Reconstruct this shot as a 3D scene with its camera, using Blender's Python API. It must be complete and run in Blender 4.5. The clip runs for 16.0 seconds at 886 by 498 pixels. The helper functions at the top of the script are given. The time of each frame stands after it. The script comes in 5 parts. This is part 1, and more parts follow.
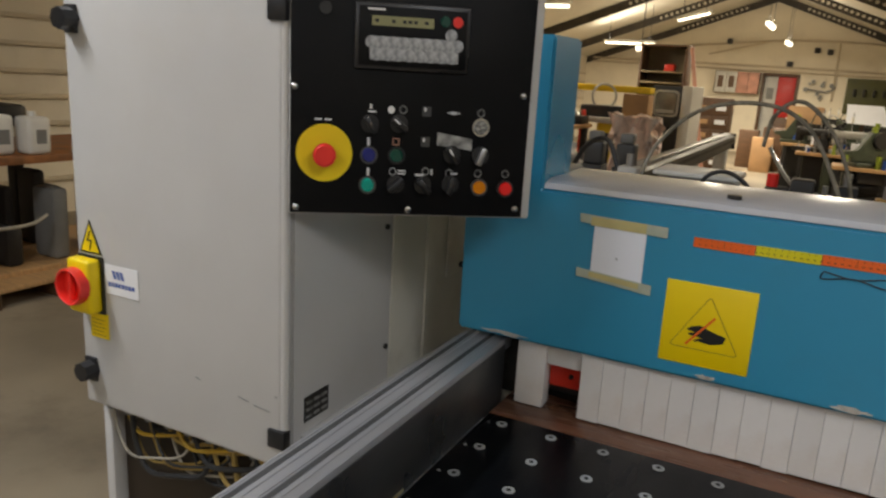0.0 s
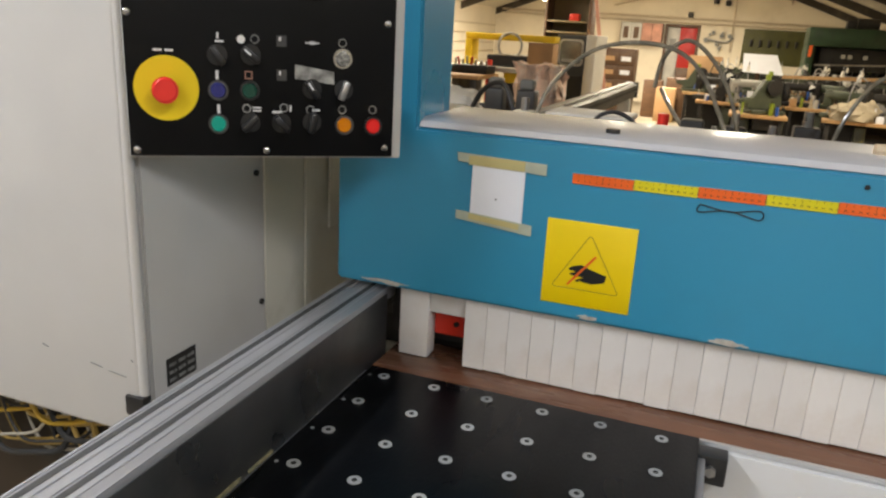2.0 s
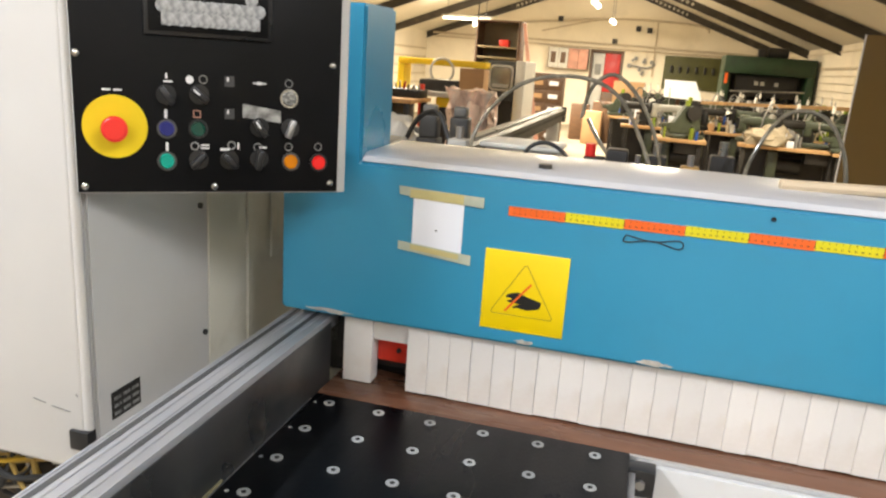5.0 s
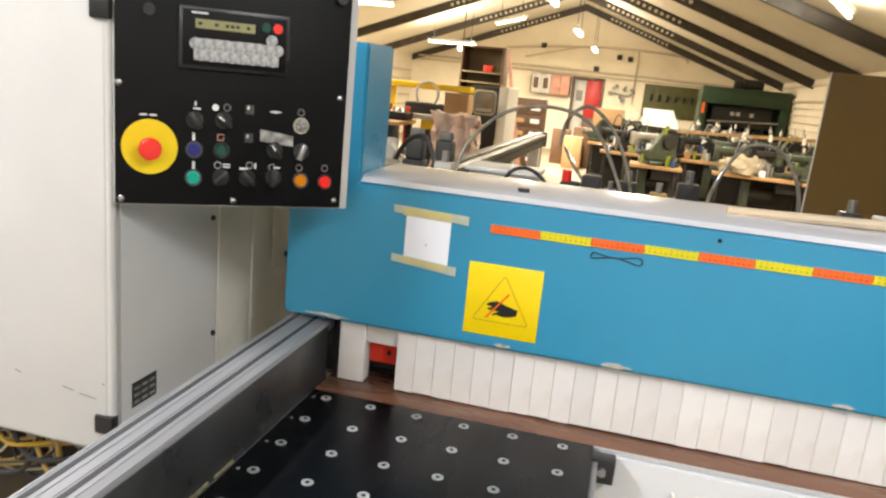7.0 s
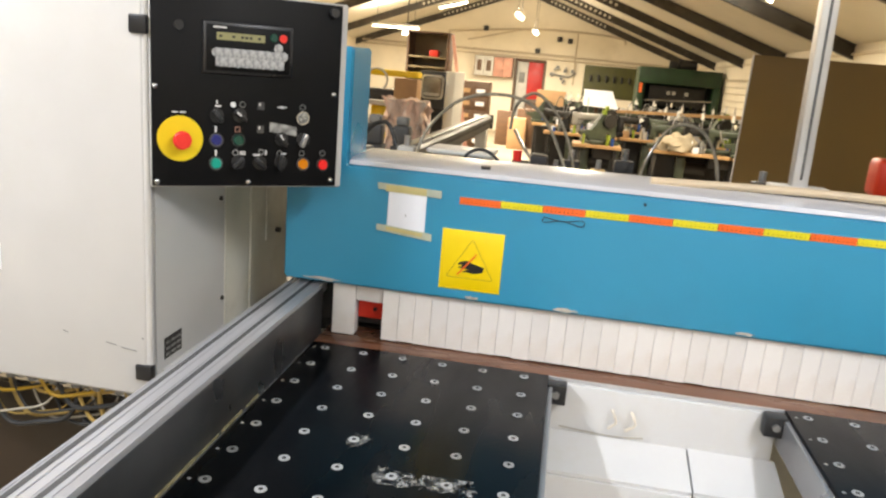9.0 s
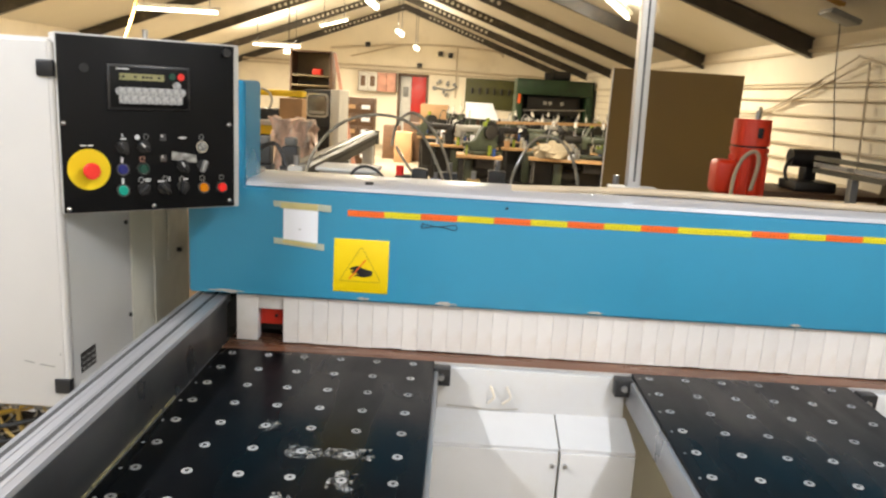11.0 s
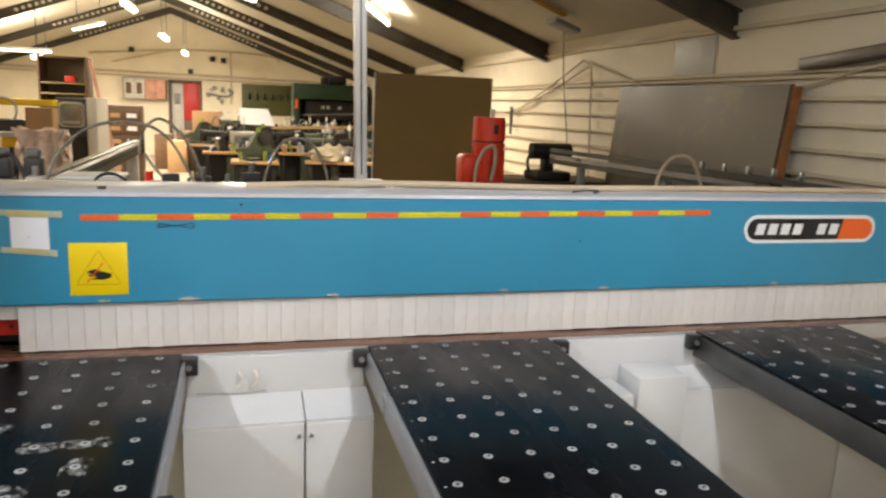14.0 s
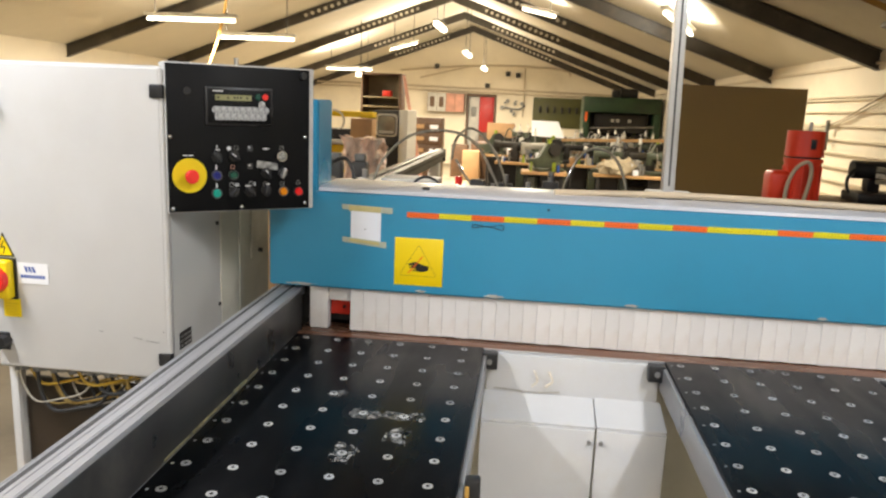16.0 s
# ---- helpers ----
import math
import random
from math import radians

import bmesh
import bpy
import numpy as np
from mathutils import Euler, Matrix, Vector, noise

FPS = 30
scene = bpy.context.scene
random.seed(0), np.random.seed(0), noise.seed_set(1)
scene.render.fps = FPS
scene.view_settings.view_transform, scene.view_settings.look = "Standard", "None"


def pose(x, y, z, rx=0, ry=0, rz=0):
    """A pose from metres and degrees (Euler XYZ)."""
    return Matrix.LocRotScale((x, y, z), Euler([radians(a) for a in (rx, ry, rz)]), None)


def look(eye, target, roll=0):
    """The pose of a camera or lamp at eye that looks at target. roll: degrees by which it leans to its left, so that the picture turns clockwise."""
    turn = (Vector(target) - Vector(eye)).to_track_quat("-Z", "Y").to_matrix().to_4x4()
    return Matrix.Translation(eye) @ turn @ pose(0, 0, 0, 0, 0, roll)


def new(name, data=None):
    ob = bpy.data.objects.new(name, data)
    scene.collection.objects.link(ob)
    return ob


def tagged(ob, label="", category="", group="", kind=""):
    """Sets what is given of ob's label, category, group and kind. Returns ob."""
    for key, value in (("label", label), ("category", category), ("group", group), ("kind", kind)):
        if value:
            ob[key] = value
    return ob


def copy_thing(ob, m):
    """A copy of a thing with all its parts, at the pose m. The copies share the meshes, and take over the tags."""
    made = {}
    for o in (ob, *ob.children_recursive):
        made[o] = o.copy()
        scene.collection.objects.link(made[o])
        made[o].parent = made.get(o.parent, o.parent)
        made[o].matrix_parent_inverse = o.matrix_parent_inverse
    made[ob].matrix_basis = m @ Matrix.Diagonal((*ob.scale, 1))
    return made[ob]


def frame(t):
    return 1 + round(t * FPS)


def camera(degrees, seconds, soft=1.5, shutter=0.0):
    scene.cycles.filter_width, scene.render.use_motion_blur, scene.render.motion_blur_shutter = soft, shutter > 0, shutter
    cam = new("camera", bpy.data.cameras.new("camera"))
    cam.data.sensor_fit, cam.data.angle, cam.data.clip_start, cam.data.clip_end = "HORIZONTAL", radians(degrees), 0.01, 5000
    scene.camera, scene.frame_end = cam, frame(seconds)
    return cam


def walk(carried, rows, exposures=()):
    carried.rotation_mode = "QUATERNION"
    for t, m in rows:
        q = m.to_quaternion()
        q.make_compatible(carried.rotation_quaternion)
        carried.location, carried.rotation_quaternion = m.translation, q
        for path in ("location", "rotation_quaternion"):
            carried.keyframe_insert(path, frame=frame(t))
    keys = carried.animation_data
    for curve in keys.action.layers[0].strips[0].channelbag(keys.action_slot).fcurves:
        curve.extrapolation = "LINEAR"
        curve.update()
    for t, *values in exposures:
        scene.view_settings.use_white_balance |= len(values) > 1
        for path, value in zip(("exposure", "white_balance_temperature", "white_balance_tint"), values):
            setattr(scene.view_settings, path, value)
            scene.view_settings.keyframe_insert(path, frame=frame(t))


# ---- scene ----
cam = camera(61.5, 16.0, soft=2.3, shutter=0.4)
# The machine's own frame leans a little against the room's plumb line.
LEVEL = Matrix.Translation((0, 0, 0.92)) @ pose(0, 0, 0, 0.8, 0, 0) @ Matrix.Translation((0, 0, -0.92))
PATH = [
    (0, (0.173, -1.323, 1.582), (-0.691, 0.416, 1.101), 3.3),
    (0.5, (0.174, -1.288, 1.575), (-0.605, 0.480, 1.061), 3.1),
    (1, (0.190, -1.259, 1.565), (-0.533, 0.527, 1.029), 3.8),
    (1.5, (0.209, -1.239, 1.556), (-0.472, 0.555, 0.993), 3.1),
    (2, (0.216, -1.226, 1.545), (-0.429, 0.575, 0.964), 3.2),
    (2.5, (0.224, -1.218, 1.553), (-0.384, 0.596, 0.971), 2.6),
    (3, (0.230, -1.217, 1.563), (-0.334, 0.614, 0.989), 2.1),
    (3.5, (0.232, -1.223, 1.570), (-0.299, 0.624, 1.015), 2.0),
    (4, (0.235, -1.245, 1.579), (-0.301, 0.603, 1.036), 2.5),
    (4.2, (0.236, -1.262, 1.583), (-0.288, 0.590, 1.052), 2.8),
    (6.5, (0.16, -1.297, 1.56), (-0.288, 0.586, 1.057), 5.1),
    (7, (0.241, -1.445, 1.603), (-0.198, 0.451, 1.142), 5.6),
    (7.5, (0.246, -1.588, 1.621), (-0.067, 0.324, 1.127), 4.4),
    (8, (0.239, -1.608, 1.616), (-0.117, 0.294, 1.113), 4.6),
    (8.2, (0.239, -1.615, 1.614), (-0.126, 0.282, 1.096), 4.9),
    (10.3, (0.253, -2.011, 1.674), (0.14, -0.063, 1.238), 3.9),
    (10.5, (0.26, -2.014, 1.674), (0.164, -0.07, 1.215), 3.7),
    (11, (0.285, -2.001, 1.673), (0.266, -0.05, 1.235), 3.4),
    (11.5, (0.29, -1.999, 1.67), (0.336, -0.045, 1.247), 4.0),
    (12, (0.306, -1.999, 1.674), (0.385, -0.044, 1.259), 3.9),
    (12.5, (0.326, -2.024, 1.68), (0.422, -0.068, 1.277), 2.9),
    (13, (0.387, -2.107, 1.692), (0.698, -0.171, 1.295), 2.5),
    (13.5, (0.444, -2.194, 1.685), (1.01, -0.316, 1.295), 2.5),
    (14, (0.435, -2.228, 1.678), (0.954, -0.338, 1.279), 2.5),
    (14.5, (0.384, -2.232, 1.668), (0.518, -0.282, 1.241), 1.8),
    (15, (0.358, -2.234, 1.668), (0.263, -0.282, 1.245), 1.8),
    (15.5, (0.36, -2.252, 1.673), (0.205, -0.299, 1.271), 2.0),
    (16, (0.356, -2.249, 1.664), (0.148, -0.299, 1.268), 2.4),
]
EXPOSURES = [(0.0, -1.26), (0.5, -1.21), (1.5, -0.70), (2.5, -0.43), (3.5, 0.03), (7.5, 0.08), (11.0, 0.0), (12.5, -0.1), (13.5, -0.42), (14.5, -0.3), (16.0, -0.22)]
walk(cam, [(t, LEVEL @ look(eye, target, roll)) for t, eye, target, roll in PATH], EXPOSURES)

# ---- light ----
world = bpy.data.worlds.new("world")
scene.world = world
world.use_nodes = True
world.node_tree.nodes["Background"].inputs[0].default_value = (0.9, 0.85, 0.75, 1)
world.node_tree.nodes["Background"].inputs[1].default_value = 0.02
TUBE_WATT = 62.0
WARM = (1.0, 0.885, 0.70)
NEUTRAL = (0.93, 0.97, 1.05)


def area_lamp(a, b, watts, colour=WARM, width=0.12, down=True):
    """A lamp along the fluorescent tube from a to b, shining down, or an added fill above its housing, shining up."""
    a, b = Vector(a), Vector(b)
    data = bpy.data.lights.new("tube_fill_light", "AREA")
    data.shape, data.size, data.size_y = "RECTANGLE", (b - a).length, width
    data.energy, data.color = watts, colour
    ob = new("tube_fill_light", data)
    x = (b - a).normalized()
    z = Vector((0, 0, 1)) - x * x.z
    z.normalize()
    y = z.cross(x)
    if not down:
        z, y = -z, -y
    ob.matrix_world = Matrix.Translation((a + b) / 2 - Vector((0, 0, 0.06 if down else -0.10))) @ Matrix((x, y, z)).transposed().to_4x4()
    return ob


# ---- materials ----
def mat(name, colour, rough=0.5, metal=0.0, var=0.12, scale=6.0, bump=0.0, bump_scale=80.0, dirt_glint=None, dirt_glint_amount=0.0,
        dirt_glint_scale=3.0, per_object=0.0, emit=0.0, stretch=(1, 1, 1), coat=0.0, rough_var=0.1, trans=0.0, spec=0.5):
    m = bpy.data.materials.new(name)
    m.use_nodes = True
    nt = m.node_tree
    n, link = nt.nodes, nt.links.new
    b = n["Principled BSDF"]
    b.inputs["Metallic"].default_value = metal
    b.inputs["Coat Weight"].default_value = coat
    b.inputs["Specular IOR Level"].default_value = spec
    b.inputs["Transmission Weight"].default_value = trans
    co = n.new("ShaderNodeTexCoord")
    mp = n.new("ShaderNodeMapping")
    mp.inputs["Scale"].default_value = stretch
    link(co.outputs["Object"], mp.inputs[0])
    tex = n.new("ShaderNodeTexNoise")
    tex.inputs["Scale"].default_value, tex.inputs["Detail"].default_value = scale, 6
    link(mp.outputs[0], tex.inputs["Vector"])
    ramp = n.new("ShaderNodeMapRange")
    ramp.inputs[1].default_value, ramp.inputs[2].default_value = 0.3, 0.7
    ramp.inputs[3].default_value, ramp.inputs[4].default_value = 1 - var, 1 + var
    link(tex.outputs["Fac"], ramp.inputs[0])
    mul = n.new("ShaderNodeMix")
    mul.data_type, mul.blend_type = "RGBA", "MULTIPLY"
    mul.inputs[0].default_value = 1
    mul.inputs[6].default_value = (*colour, 1)
    link(ramp.outputs[0], mul.inputs[7])
    out = mul.outputs[2]
    if per_object:
        info = n.new("ShaderNodeObjectInfo")
        r2 = n.new("ShaderNodeMapRange")
        r2.inputs[3].default_value, r2.inputs[4].default_value = 1 - per_object, 1 + per_object
        link(info.outputs["Random"], r2.inputs[0])
        m3 = n.new("ShaderNodeMix")
        m3.data_type, m3.blend_type = "RGBA", "MULTIPLY"
        m3.inputs[0].default_value = 1
        link(out, m3.inputs[6])
        link(r2.outputs[0], m3.inputs[7])
        out = m3.outputs[2]
    if dirt_glint:
        t2 = n.new("ShaderNodeTexNoise")
        t2.inputs["Scale"].default_value, t2.inputs["Detail"].default_value, t2.inputs["Roughness"].default_value = dirt_glint_scale, 10, 0.7
        link(mp.outputs[0], t2.inputs["Vector"])
        r3 = n.new("ShaderNodeMapRange")
        r3.inputs[1].default_value, r3.inputs[2].default_value, r3.inputs[4].default_value = 0.52, 0.72, dirt_glint_amount
        link(t2.outputs["Fac"], r3.inputs[0])
        m4 = n.new("ShaderNodeMix")
        m4.data_type = "RGBA"
        link(r3.outputs[0], m4.inputs[0])
        link(out, m4.inputs[6])
        m4.inputs[7].default_value = (*dirt_glint, 1)
        out = m4.outputs[2]
    link(out, b.inputs["Base Color"])
    fine = n.new("ShaderNodeTexNoise")
    fine.inputs["Scale"].default_value, fine.inputs["Detail"].default_value = bump_scale, 4
    link(mp.outputs[0], fine.inputs["Vector"])
    r4 = n.new("ShaderNodeMapRange")
    r4.inputs[1].default_value, r4.inputs[2].default_value = 0.3, 0.7
    r4.inputs[3].default_value, r4.inputs[4].default_value = max(rough - rough_var, 0.02), min(rough + rough_var, 1)
    link(tex.outputs["Fac"], r4.inputs[0])
    link(r4.outputs[0], b.inputs["Roughness"])
    if bump:
        bp = n.new("ShaderNodeBump")
        bp.inputs["Strength"].default_value, bp.inputs["Distance"].default_value = bump, 0.002
        link(fine.outputs["Fac"], bp.inputs["Height"])
        link(bp.outputs[0], b.inputs["Normal"])
    if emit:
        b.inputs["Emission Color"].default_value = (*colour, 1)
        b.inputs["Emission Strength"].default_value = emit
    return m


CABINET = mat("grey_white_powder_coat", (0.54, 0.53, 0.51), 0.45, var=0.03, bump=0.15, bump_scale=500, dirt_glint=(0.45, 0.42, 0.36), dirt_glint_amount=0.25, dirt_glint_scale=1.6)
CREAM = mat("cream_steel_paint", (0.66, 0.64, 0.55), 0.5, var=0.05, bump=0.1, dirt_glint=(0.35, 0.3, 0.22), dirt_glint_amount=0.35, dirt_glint_scale=4)
PANEL_BLACK = mat("matt_black_panel_paint", (0.004, 0.004, 0.0045), 0.5, var=0.2, bump=0.1, bump_scale=400, spec=0.16)
BLACK = mat("black_plastic", (0.015, 0.015, 0.016), 0.35, var=0.2)
RUBBER = mat("black_rubber", (0.02, 0.02, 0.02), 0.6, var=0.2, bump=0.2)
BLUE = mat("petrol_blue_machine_paint", (0.032, 0.25, 0.415), 0.34, var=0.05, scale=2.0, bump=0.06, bump_scale=300, dirt_glint=(0.04, 0.2, 0.32), dirt_glint_amount=0.4, dirt_glint_scale=2.5)
CHIP = mat("bare_scraped_metal", (0.44, 0.41, 0.36), 0.6, var=0.3, scale=60)
ALU = mat("brushed_aluminium", (0.60, 0.60, 0.60), 0.36, 0.7, var=0.04, scale=8, bump=0.05)
ALU_SHEET = mat("anodised_silver_cover", (0.64, 0.66, 0.71), 0.2, 0.3, var=0.02, scale=2, rough_var=0.05)
SLOT = mat("dark_slot", (0.06, 0.06, 0.06), 0.6)
STEEL = mat("dull_steel", (0.4, 0.4, 0.4), 0.35, 0.9, var=0.15, scale=12)
FENCE = mat("worn_dark_steel", (0.09, 0.09, 0.09), 0.34, 0.6, var=0.3, scale=5, dirt_glint=(0.3, 0.27, 0.23), dirt_glint_amount=0.35, dirt_glint_scale=3)
PLATE = mat("black_phenolic_board", (0.0026, 0.0029, 0.0036), 0.30, spec=0.09, var=0.3, scale=3, bump=0.15, bump_scale=150, dirt_glint=(0.012, 0.0125, 0.014), dirt_glint_amount=0.5, dirt_glint_scale=7, stretch=(2.5, 0.6, 1), rough_var=0.12)
SCUFF = mat("grey_scuffed_tape", (0.27, 0.27, 0.26), 0.6, var=0.5, scale=45)
for m, scale, low, top, stretch in ((SCUFF, 70, 0.47, 0.9, (1, 1, 1)),):
    n, link = m.node_tree.nodes, m.node_tree.links.new
    co, mp, tx, rg = n.new("ShaderNodeTexCoord"), n.new("ShaderNodeMapping"), n.new("ShaderNodeTexNoise"), n.new("ShaderNodeMapRange")
    mp.inputs["Scale"].default_value = stretch
    tx.inputs["Scale"].default_value, tx.inputs["Detail"].default_value, tx.inputs["Roughness"].default_value = scale, 8, 0.7
    rg.inputs[1].default_value, rg.inputs[2].default_value, rg.inputs[4].default_value = low, low + 0.16, top
    link(co.outputs["Object"], mp.inputs["Vector"])
    link(mp.outputs[0], tx.inputs["Vector"])
    link(tx.outputs["Fac"], rg.inputs[0])
    link(rg.outputs[0], n["Principled BSDF"].inputs["Alpha"])
NOZZLE = mat("grey_plastic_nozzle", (0.28, 0.285, 0.285), 0.4, var=0.15, per_object=0.25)
HOLE = mat("dark_hole", (0.01, 0.01, 0.01), 0.8)
STRIP = mat("white_nylon", (0.70, 0.675, 0.65), 0.5, var=0.04, per_object=0.05, dirt_glint=(0.5, 0.42, 0.32), dirt_glint_amount=0.3, dirt_glint_scale=9)
BROWN = mat("worn_brown_phenolic", (0.13, 0.058, 0.032), 0.27, var=0.35, scale=9, stretch=(0.3, 2, 2), dirt_glint=(0.35, 0.25, 0.18), dirt_glint_amount=0.5, dirt_glint_scale=8)
RED = mat("red_machine_paint", (0.55, 0.028, 0.012), 0.4, var=0.1, dirt_glint=(0.2, 0.02, 0.01), dirt_glint_amount=0.4)
YELLOW = mat("yellow_vinyl", (0.85, 0.62, 0.0), 0.45, var=0.02)
ORANGE = mat("orange_tape", (0.80, 0.13, 0.015), 0.45, var=0.05)
TAPE_YELLOW = mat("yellow_tape", (0.68, 0.60, 0.01), 0.45, var=0.05)
INK = mat("black_ink", (0.012, 0.012, 0.012), 0.5)
INK_GREY = mat("faint_ink", (0.40, 0.27, 0.02), 0.5)
PAPER = mat("white_paper", (0.78, 0.80, 0.86), 0.8, var=0.03, bump=0.1)
MASKING = mat("yellowed_adhesive_tape", (0.52, 0.45, 0.20), 0.45, var=0.12, scale=25)
MASKING_PALE = mat("pale_adhesive_tape", (0.42, 0.45, 0.36), 0.4, var=0.15, scale=25)
WHITE = mat("white_print", (0.8, 0.8, 0.8), 0.5, var=0.02)
SILVER_LABEL = mat("scratched_silver_label", (0.30, 0.30, 0.29), 0.45, 0.3, var=0.7, scale=60)
HEAD_RED = mat("bright_red_machine_paint", (0.75, 0.045, 0.012), 0.4, var=0.1, dirt_glint=(0.35, 0.03, 0.01), dirt_glint_amount=0.4)
RED_BUTTON = mat("red_button_plastic", (0.80, 0.03, 0.02), 0.35)
RED_LENS = mat("red_lamp_lens", (0.85, 0.02, 0.02), 0.2)
GREEN_LENS = mat("green_lens", (0.0, 0.36, 0.27), 0.25)
DARK_GREEN = mat("dark_green_lens", (0.005, 0.06, 0.04), 0.25)
BLUE_LENS = mat("blue_lens", (0.015, 0.02, 0.16), 0.25)
AMBER = mat("amber_lens", (0.62, 0.20, 0.0), 0.2)
CLEAR_LENS = mat("clear_ribbed_lens", (0.26, 0.26, 0.25), 0.25, 0.3, var=0.5, scale=160)
CHROME = mat("chrome_ring", (0.5, 0.5, 0.5), 0.25, 1.0)
DARK_RING = mat("dull_dark_ring", (0.10, 0.10, 0.10), 0.3, 0.6)
FITTING = mat("cream_air_fitting", (0.68, 0.62, 0.52), 0.45)
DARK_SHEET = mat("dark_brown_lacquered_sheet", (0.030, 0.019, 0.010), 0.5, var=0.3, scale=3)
CABLE_OCHRE = mat("ochre_cable_sheath", (0.30, 0.20, 0.05), 0.5, var=0.2)
FRAY = mat("frayed_dull_tape", (0.26, 0.23, 0.13), 0.6, var=0.4, scale=60)
# paler than DARK_WOOD, so that the shelf's inside looks lit
LIT_SHELF_WOOD = mat("lit_olive_brown_shelf", (0.20, 0.15, 0.075), 0.6, var=0.15)
FRAME_GREY = mat("charcoal_machine_paint", (0.055, 0.055, 0.055), 0.45, var=0.15)
LCD = mat("olive_lcd", (0.30, 0.29, 0.14), 0.35, var=0.04)
KEYPAD = mat("worn_keypad_foil", (0.40, 0.41, 0.42), 0.3, var=0.45, scale=70)
CABLE_GREY = mat("grey_cable_sheath", (0.34, 0.31, 0.25), 0.5, var=0.1)
CABLE_YELLOW = mat("yellow_cable_sheath", (0.42, 0.26, 0.02), 0.5)
CABLE_BLACK = mat("black_cable_sheath", (0.02, 0.02, 0.02), 0.5)
HOSE = mat("clear_grey_hose", (0.22, 0.20, 0.155), 0.2, var=0.3, scale=30, coat=0.5)
BEIGE_HOSE = mat("beige_flat_hose", (0.50, 0.40, 0.27), 0.6, var=0.15)
CONCRETE = mat("stained_concrete_floor", (0.27, 0.225, 0.16), 0.6, var=0.25, scale=1.2, bump=0.3, bump_scale=25, dirt_glint=(0.09, 0.07, 0.05), dirt_glint_amount=0.7, dirt_glint_scale=0.8)
WALL = mat("cream_painted_wall", (0.74, 0.67, 0.53), 0.75, var=0.06, scale=1.5, bump=0.25, bump_scale=30, dirt_glint=(0.4, 0.33, 0.23), dirt_glint_amount=0.25, dirt_glint_scale=1.2)
CEILING = mat("off_white_ceiling_sheet", (0.62, 0.58, 0.48), 0.75, var=0.06, scale=0.8, dirt_glint=(0.4, 0.34, 0.25), dirt_glint_amount=0.3, dirt_glint_scale=0.7)
RAFTER = mat("dark_brown_steel_paint", (0.045, 0.037, 0.026), 0.45, var=0.25, dirt_glint=(0.2, 0.17, 0.12), dirt_glint_amount=0.35)
BATTEN = mat("cream_batten_paint", (0.58, 0.50, 0.36), 0.65, var=0.1, scale=3)
PIPE = mat("cream_pipe_paint", (0.5, 0.42, 0.3), 0.5, var=0.1)
BRASS = mat("ochre_conduit", (0.42, 0.24, 0.05), 0.5, var=0.15)
HARDBOARD = mat("brown_hardboard", (0.27, 0.175, 0.05), 0.6, var=0.07, scale=1.5, bump=0.1)
GREY_BOARD = mat("grey_brown_board", (0.10, 0.078, 0.054), 0.45, var=0.12, scale=1.3, dirt_glint=(0.28, 0.2, 0.08), dirt_glint_amount=0.5, dirt_glint_scale=1.4)
BOARD_EDGE = mat("orange_brown_timber", (0.26, 0.10, 0.028), 0.6, var=0.5, scale=9)
WOOD = mat("light_worn_wood", (0.50, 0.30, 0.13), 0.5, var=0.2, scale=7, stretch=(1, 8, 1), dirt_glint=(0.2, 0.12, 0.06), dirt_glint_amount=0.5)
DARK_WOOD = mat("dark_brown_wood", (0.10, 0.05, 0.022), 0.5, var=0.25, stretch=(1, 1, 6))
CARDBOARD = mat("brown_cardboard", (0.45, 0.27, 0.13), 0.75, var=0.1)
GREEN_MACHINE = mat("olive_green_machine_enamel", (0.05, 0.062, 0.038), 0.4, var=0.25, scale=12, dirt_glint=(0.02, 0.02, 0.015), dirt_glint_amount=0.6)
PRESS_GREEN = mat("dark_green_press_paint", (0.012, 0.036, 0.012), 0.45, var=0.3)
BOARD_GREEN = mat("dull_green_board", (0.065, 0.066, 0.014), 0.6, var=0.15)
DARK_ALU = mat("dull_grooved_metal", (0.10, 0.098, 0.085), 0.4, 0.5, var=0.3, scale=14, stretch=(1, 0.2, 1))
DARK = mat("dark_iron", (0.022, 0.02, 0.018), 0.5, 0.2, var=0.3)
GREY = mat("mid_grey_machine_paint", (0.20, 0.20, 0.19), 0.5, var=0.15)
PALE = mat("pale_grey_machine_paint", (0.5, 0.49, 0.45), 0.5, var=0.1)
MACHINE_YELLOW = mat("yellow_machine_paint", (0.85, 0.58, 0.006), 0.45, var=0.1, dirt_glint=(0.2, 0.12, 0.02), dirt_glint_amount=0.3)
PLASTIC_WHITE = mat("milky_white_plastic", (0.72, 0.70, 0.64), 0.4, var=0.05)
# the white noise patches are painted highlights on the crumpled film
FILM = mat("crumpled_clear_film", (0.74, 0.54, 0.44), 0.16, var=0.6, scale=7, stretch=(1, 1, 0.35), bump=1.0, bump_scale=22, dirt_glint=(0.88, 0.86, 0.83), dirt_glint_amount=0.95, dirt_glint_scale=9)
RAIL_ALU = mat("dull_anodised_extrusion", (0.44, 0.44, 0.46), 0.42, 0.5, var=0.08, scale=10, stretch=(1, 0.15, 1))
RAIL_GREY = mat("grey_anodised_rail", (0.30, 0.30, 0.31), 0.35, 0.5, var=0.12)
SHEET = mat("white_sheet_steel", (0.57, 0.57, 0.57), 0.42, var=0.04, bump=0.1, dirt_glint=(0.45, 0.4, 0.3), dirt_glint_amount=0.35, dirt_glint_scale=3)
